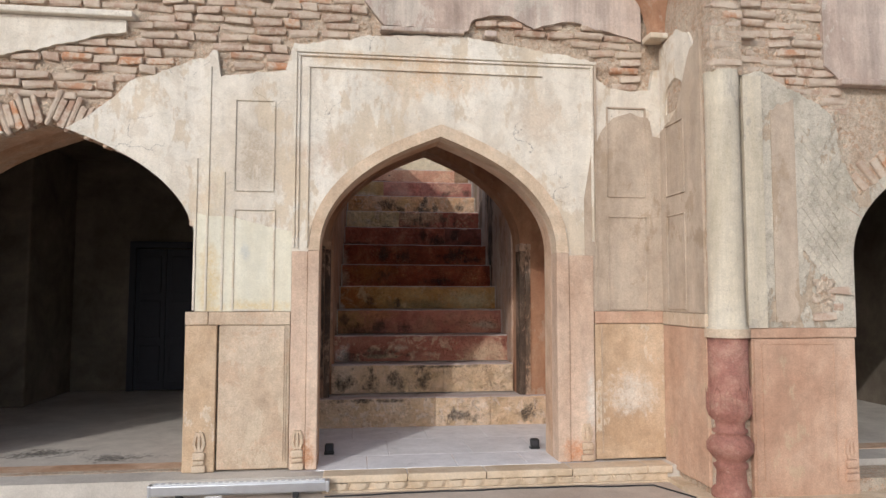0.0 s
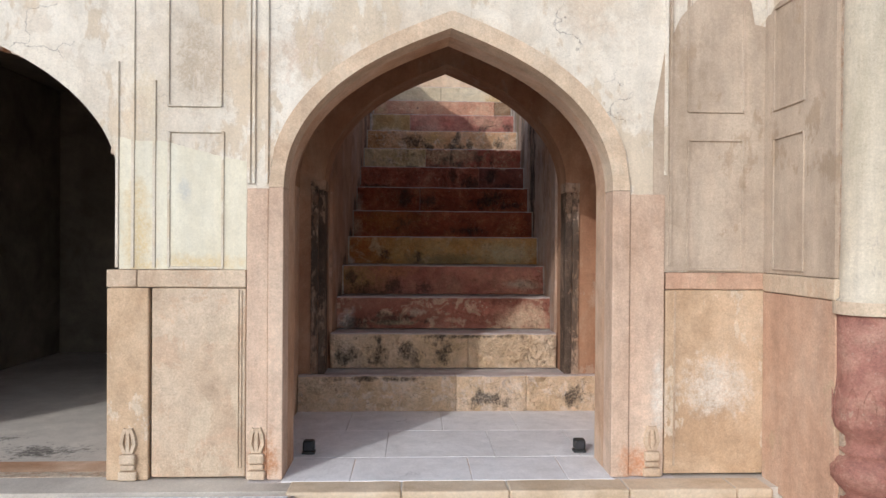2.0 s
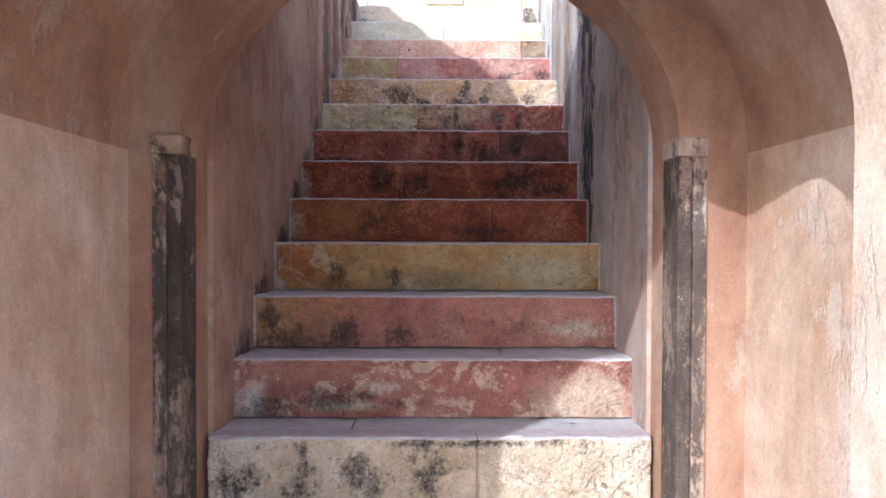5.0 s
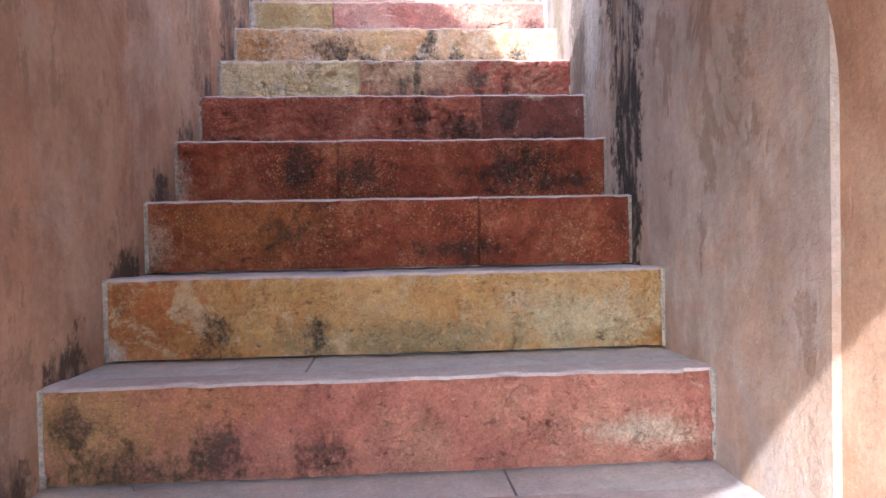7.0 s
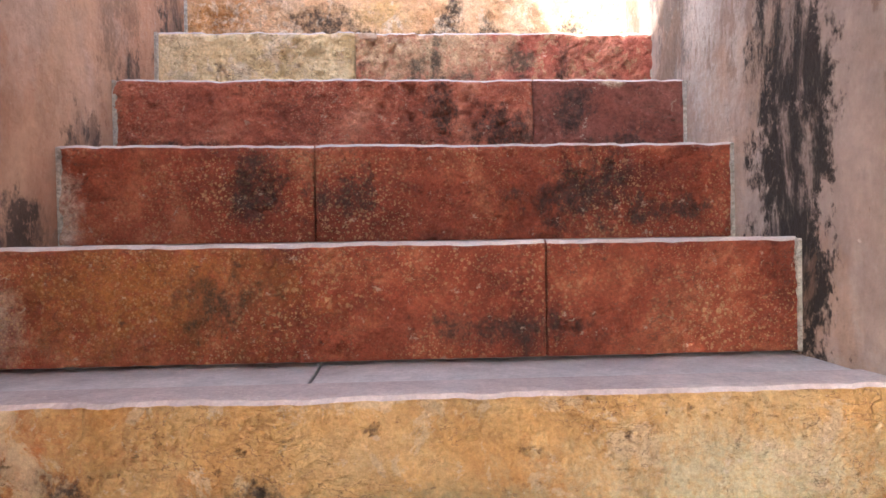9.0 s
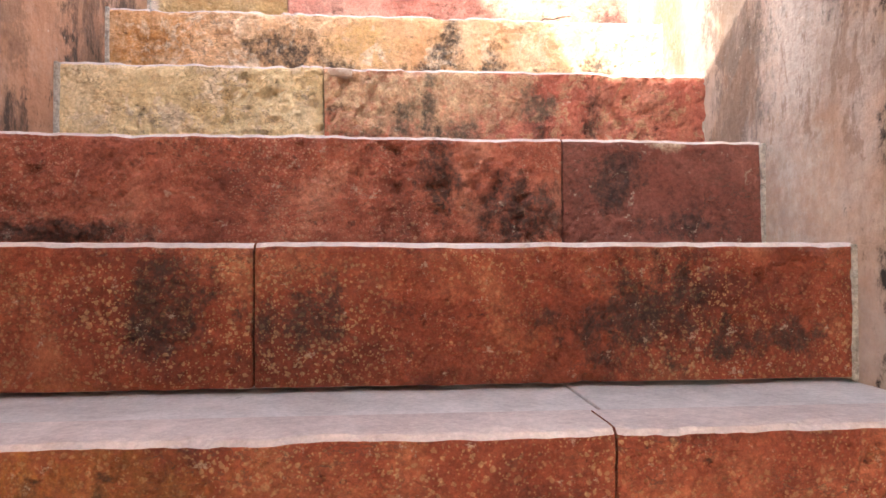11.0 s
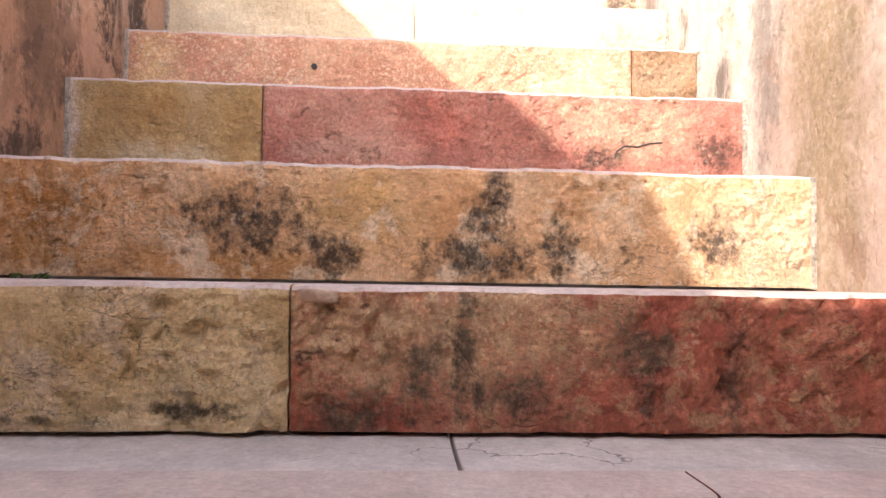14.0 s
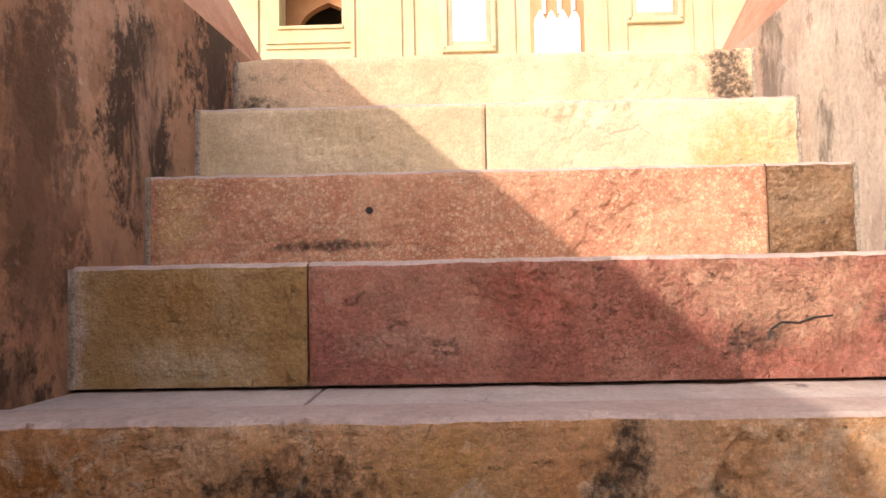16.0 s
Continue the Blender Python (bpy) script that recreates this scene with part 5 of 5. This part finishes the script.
LENGTHS = (0.15, 0.19, 0.23, 0.26, 0.17, 0.21, 0.12, 0.24)
BRICKS = [brick_mesh(w, (0.054, 0.048, 0.057, 0.051)[k % 4], 0.09, k) for k, w in enumerate(LENGTHS)]
VOUSSOIRS = [brick_mesh(w, 0.042, 0.09, k + 9) for k, w in enumerate((0.22, 0.27, 0.19))]


def lay(mesh, at, turn_y, parent):
    ob = new("brick", mesh)
    ob.parent = parent
    ob.matrix_parent_inverse = Matrix.Translation(-parent.location)
    ob.matrix_basis = pose(*at, rng.uniform(-6, 6), turn_y + rng.uniform(-2, 2), rng.uniform(-4, 4))


def courses(x0, x1, z0, z1, y, region, parent, pitch=0.069):
    z, row = z0, 0
    while z < z1:
        x = x0 + (0.09 if row % 2 else 0.0)
        while x < x1:
            k = rng.randrange(len(BRICKS))
            w = LENGTHS[k]
            if region(x + w / 2, z) and rng.random() > 0.06:
                lay(BRICKS[k], (x + w / 2, y + rng.uniform(-0.006, 0.024), z + rng.uniform(-0.006, 0.006)), 0, parent)
            x += w + 0.013
        z += pitch
        row += 1


def front_bare(x, z):
    if z > 3.42 and x < -0.02:
        return True
    if x < -1.70:
        low = max(SIDE.top(x) + 0.24 if SIDE.left < x else 2.9, plaster_top(x) + 0.02)
        hi = along([(-6.5, 3.0), (-2.6, 3.02), (-2.3, 3.10), (-1.72, 3.24)])(x)
        return low < z < hi
    if x < 0.05:
        return z > plaster_top(x) + 0.035
    if 0.82 < x < 2.3:
        return plaster_top(x) + 0.12 < z < 3.50
    return False


def rubble(x0, x1, z0, z1, y, parent, keep, cell=0.017):
    """Crumbling mortar between and over the bricks: a lumpy sheet with a ragged edge."""
    nx, nz = int((x1 - x0) / cell), int((z1 - z0) / cell)
    bm, grid = bmesh.new(), {}
    for i in range(nx + 1):
        for k in range(nz + 1):
            x, z = x0 + cell * i, z0 + cell * k
            if not keep(x, z):
                continue
            p = Vector((x, 7.7, z))
            wash = noise.noise(p * 2.6) * 0.026 + noise.noise(p * 9.0) * 0.016 + noise.noise(p * 25.0) * 0.011 + noise.noise(p * 55.0) * 0.006
            grid[i, k] = bm.verts.new((x, y - wash, z))
    for (i, k), v in list(grid.items()):
        q = [grid.get(c) for c in ((i, k), (i + 1, k), (i + 1, k + 1), (i, k + 1))]
        if all(q):
            bm.faces.new(q)
    return under(part("mortar", bm, M_CORE), parent)


rubble(-3.2, 0.1, 2.45, 3.8, FRONT + 0.052, front, lambda x, z: z > (SIDE.top(x) + 0.015 if SIDE.left < x < SIDE.right else 0) and z > min(plaster_top(x) - 0.02, 3.3))
rubble(0.5, 2.4, 2.93, 3.55, FRONT + 0.052, front, lambda x, z: z > plaster_top(x) - 0.02)
rubble(2.64, 3.56, 2.3, 3.5, RIGHT + 0.030, side, lambda x, z: (z > RARCH.top(x) + 0.02 or x < RARCH.left) and z > along([(2.6, 2.84), (3.3, 2.64), (3.5, 2.15), (3.6, 2.0)])(x))
rubble(3.17, 3.40, 1.08, 1.46, RIGHT - 0.002, side, lambda x, z: (x - 3.285) ** 2 / 0.010 + (z - 1.27) ** 2 / 0.03 < 1 + 0.5 * noise.noise((x * 14, z * 14, 0)))
courses(-2.9, 0.1, 2.62, 3.75, FRONT + 0.056, front_bare, front)
courses(0.84, 2.3, 3.25, 3.5, FRONT + 0.056, front_bare, front)
courses(2.04, 2.38, 2.98, 3.26, FRONT + 0.056, lambda x, z: x < 2.36, front)
courses(2.66, 3.45, 2.55, 3.5, RIGHT + 0.045, lambda x, z: z > along([(2.7, 2.9), (3.3, 2.7), (3.5, 2.5)])(x) and (x < 3.38 or z < 2.8), side)
courses(3.20, 3.36, 1.14, 1.42, RIGHT + 0.026, lambda x, z: True, side, 0.062)
for k in range(34):
    x = -3.25 + 1.50 * k / 33
    z = SIDE.top(x)
    d = math.degrees(math.atan2(SIDE.top(x + 0.01) - SIDE.top(x - 0.01), 0.02))
    n_ = Vector((-math.sin(radians(d)), math.cos(radians(d))))
    lay(VOUSSOIRS[k % 3], (x + n_.x * 0.11, FRONT + 0.055, z + n_.y * 0.11), -(d + 90), front)
courses(2.46, 2.68, 2.92, 3.45, RIGHT - 0.03, lambda x, z: x < 2.68, turn)
for k in range(16):
    z = 1.20 + 0.052 * k
    lay(BRICKS[k % 8], (SIDE.right + LENGTHS[k % 8] / 2 + rng.uniform(-0.012, 0.004) - (0 if z < 1.65 else (z - 1.65) * 0.28), FRONT + 0.065, z), 0, front)
for k in range(9):
    x = 3.55 + 0.06 * k
    z = RARCH.top(x)
    d = math.degrees(math.atan2(RARCH.top(x + 0.01) - RARCH.top(x - 0.01), 0.02))
    n_ = Vector((-math.sin(radians(d)), math.cos(radians(d))))
    lay(VOUSSOIRS[k % 3], (x + n_.x * 0.13, RIGHT + 0.05, z + n_.y * 0.13), -(d + 90), side)

# black disc for the shade in an old bolt hole, speckled pink step
hole = bmesh.new()
lathe(hole, 0, 0, [(0.011, -0.008), (0.010, 0.008), (0.001, 0.008)], 6)
bmesh.ops.transform(hole, matrix=Matrix.Translation((0.485, STEPS[11][0] - 0.002, 3.108)) @ Matrix.Rotation(math.pi / 2, 4, "X"), verts=hole.verts)
under(part("bolt_hole_disc", hole, M_BLACK), stairs)
under(part("stone_chip", rough_slab(0.592, 0.662, STEPS[8][0] - 0.010, STEPS[8][0] + 0.03, 2.415, 2.436, 0.02, 0.004, 0.004), M_BRICK), stairs)

# a split in the rose red step, and a sprig of weed at the foot of the tan one
split = [(1.345, 2.79), (1.352, 2.812), (1.375, 2.826), (1.41, 2.824), (1.44, 2.834), (1.479, 2.838)]
# black tube along the face draws the shade inside the split
under(part("crack", tube([(x, STEPS[10][0] + 0.001, z) for x, z in split], 0.0022, 6), M_BLACK), stairs)
M_WEED = plain("weed_green", (0.07, 0.12, 0.03), 0.6, vary=0.4)
weed = thing("weed_tuft", (-0.02, STEPS[9][0] - 0.025, STEPS[8][1]), "tiny green weed tuft in the step joint", "weed")
rng = random.Random(31)
for k in range(14):
    a, r, h = rng.uniform(0, 6.28), rng.uniform(0.012, 0.03), rng.uniform(0.008, 0.02)
    x, y, z = -0.02 + rng.uniform(-0.03, 0.05), STEPS[9][0] - 0.022 + rng.uniform(-0.012, 0.006), STEPS[8][1] - 0.008
    bm = bmesh.new()
    tip, side_ = Vector((x + r * math.cos(a), y + 0.5 * r * math.sin(a), z + h)), Vector((-math.sin(a), math.cos(a), 0.3)) * 0.005
    mid_ = (tip + Vector((x, y, z))) / 2 + Vector((0, 0, 0.006))
    q = [bm.verts.new(p) for p in (Vector((x, y, z)), mid_ + side_, tip, mid_ - side_)]
    bm.faces.new(q)
    under(part("leaf", bm, M_WEED), weed)
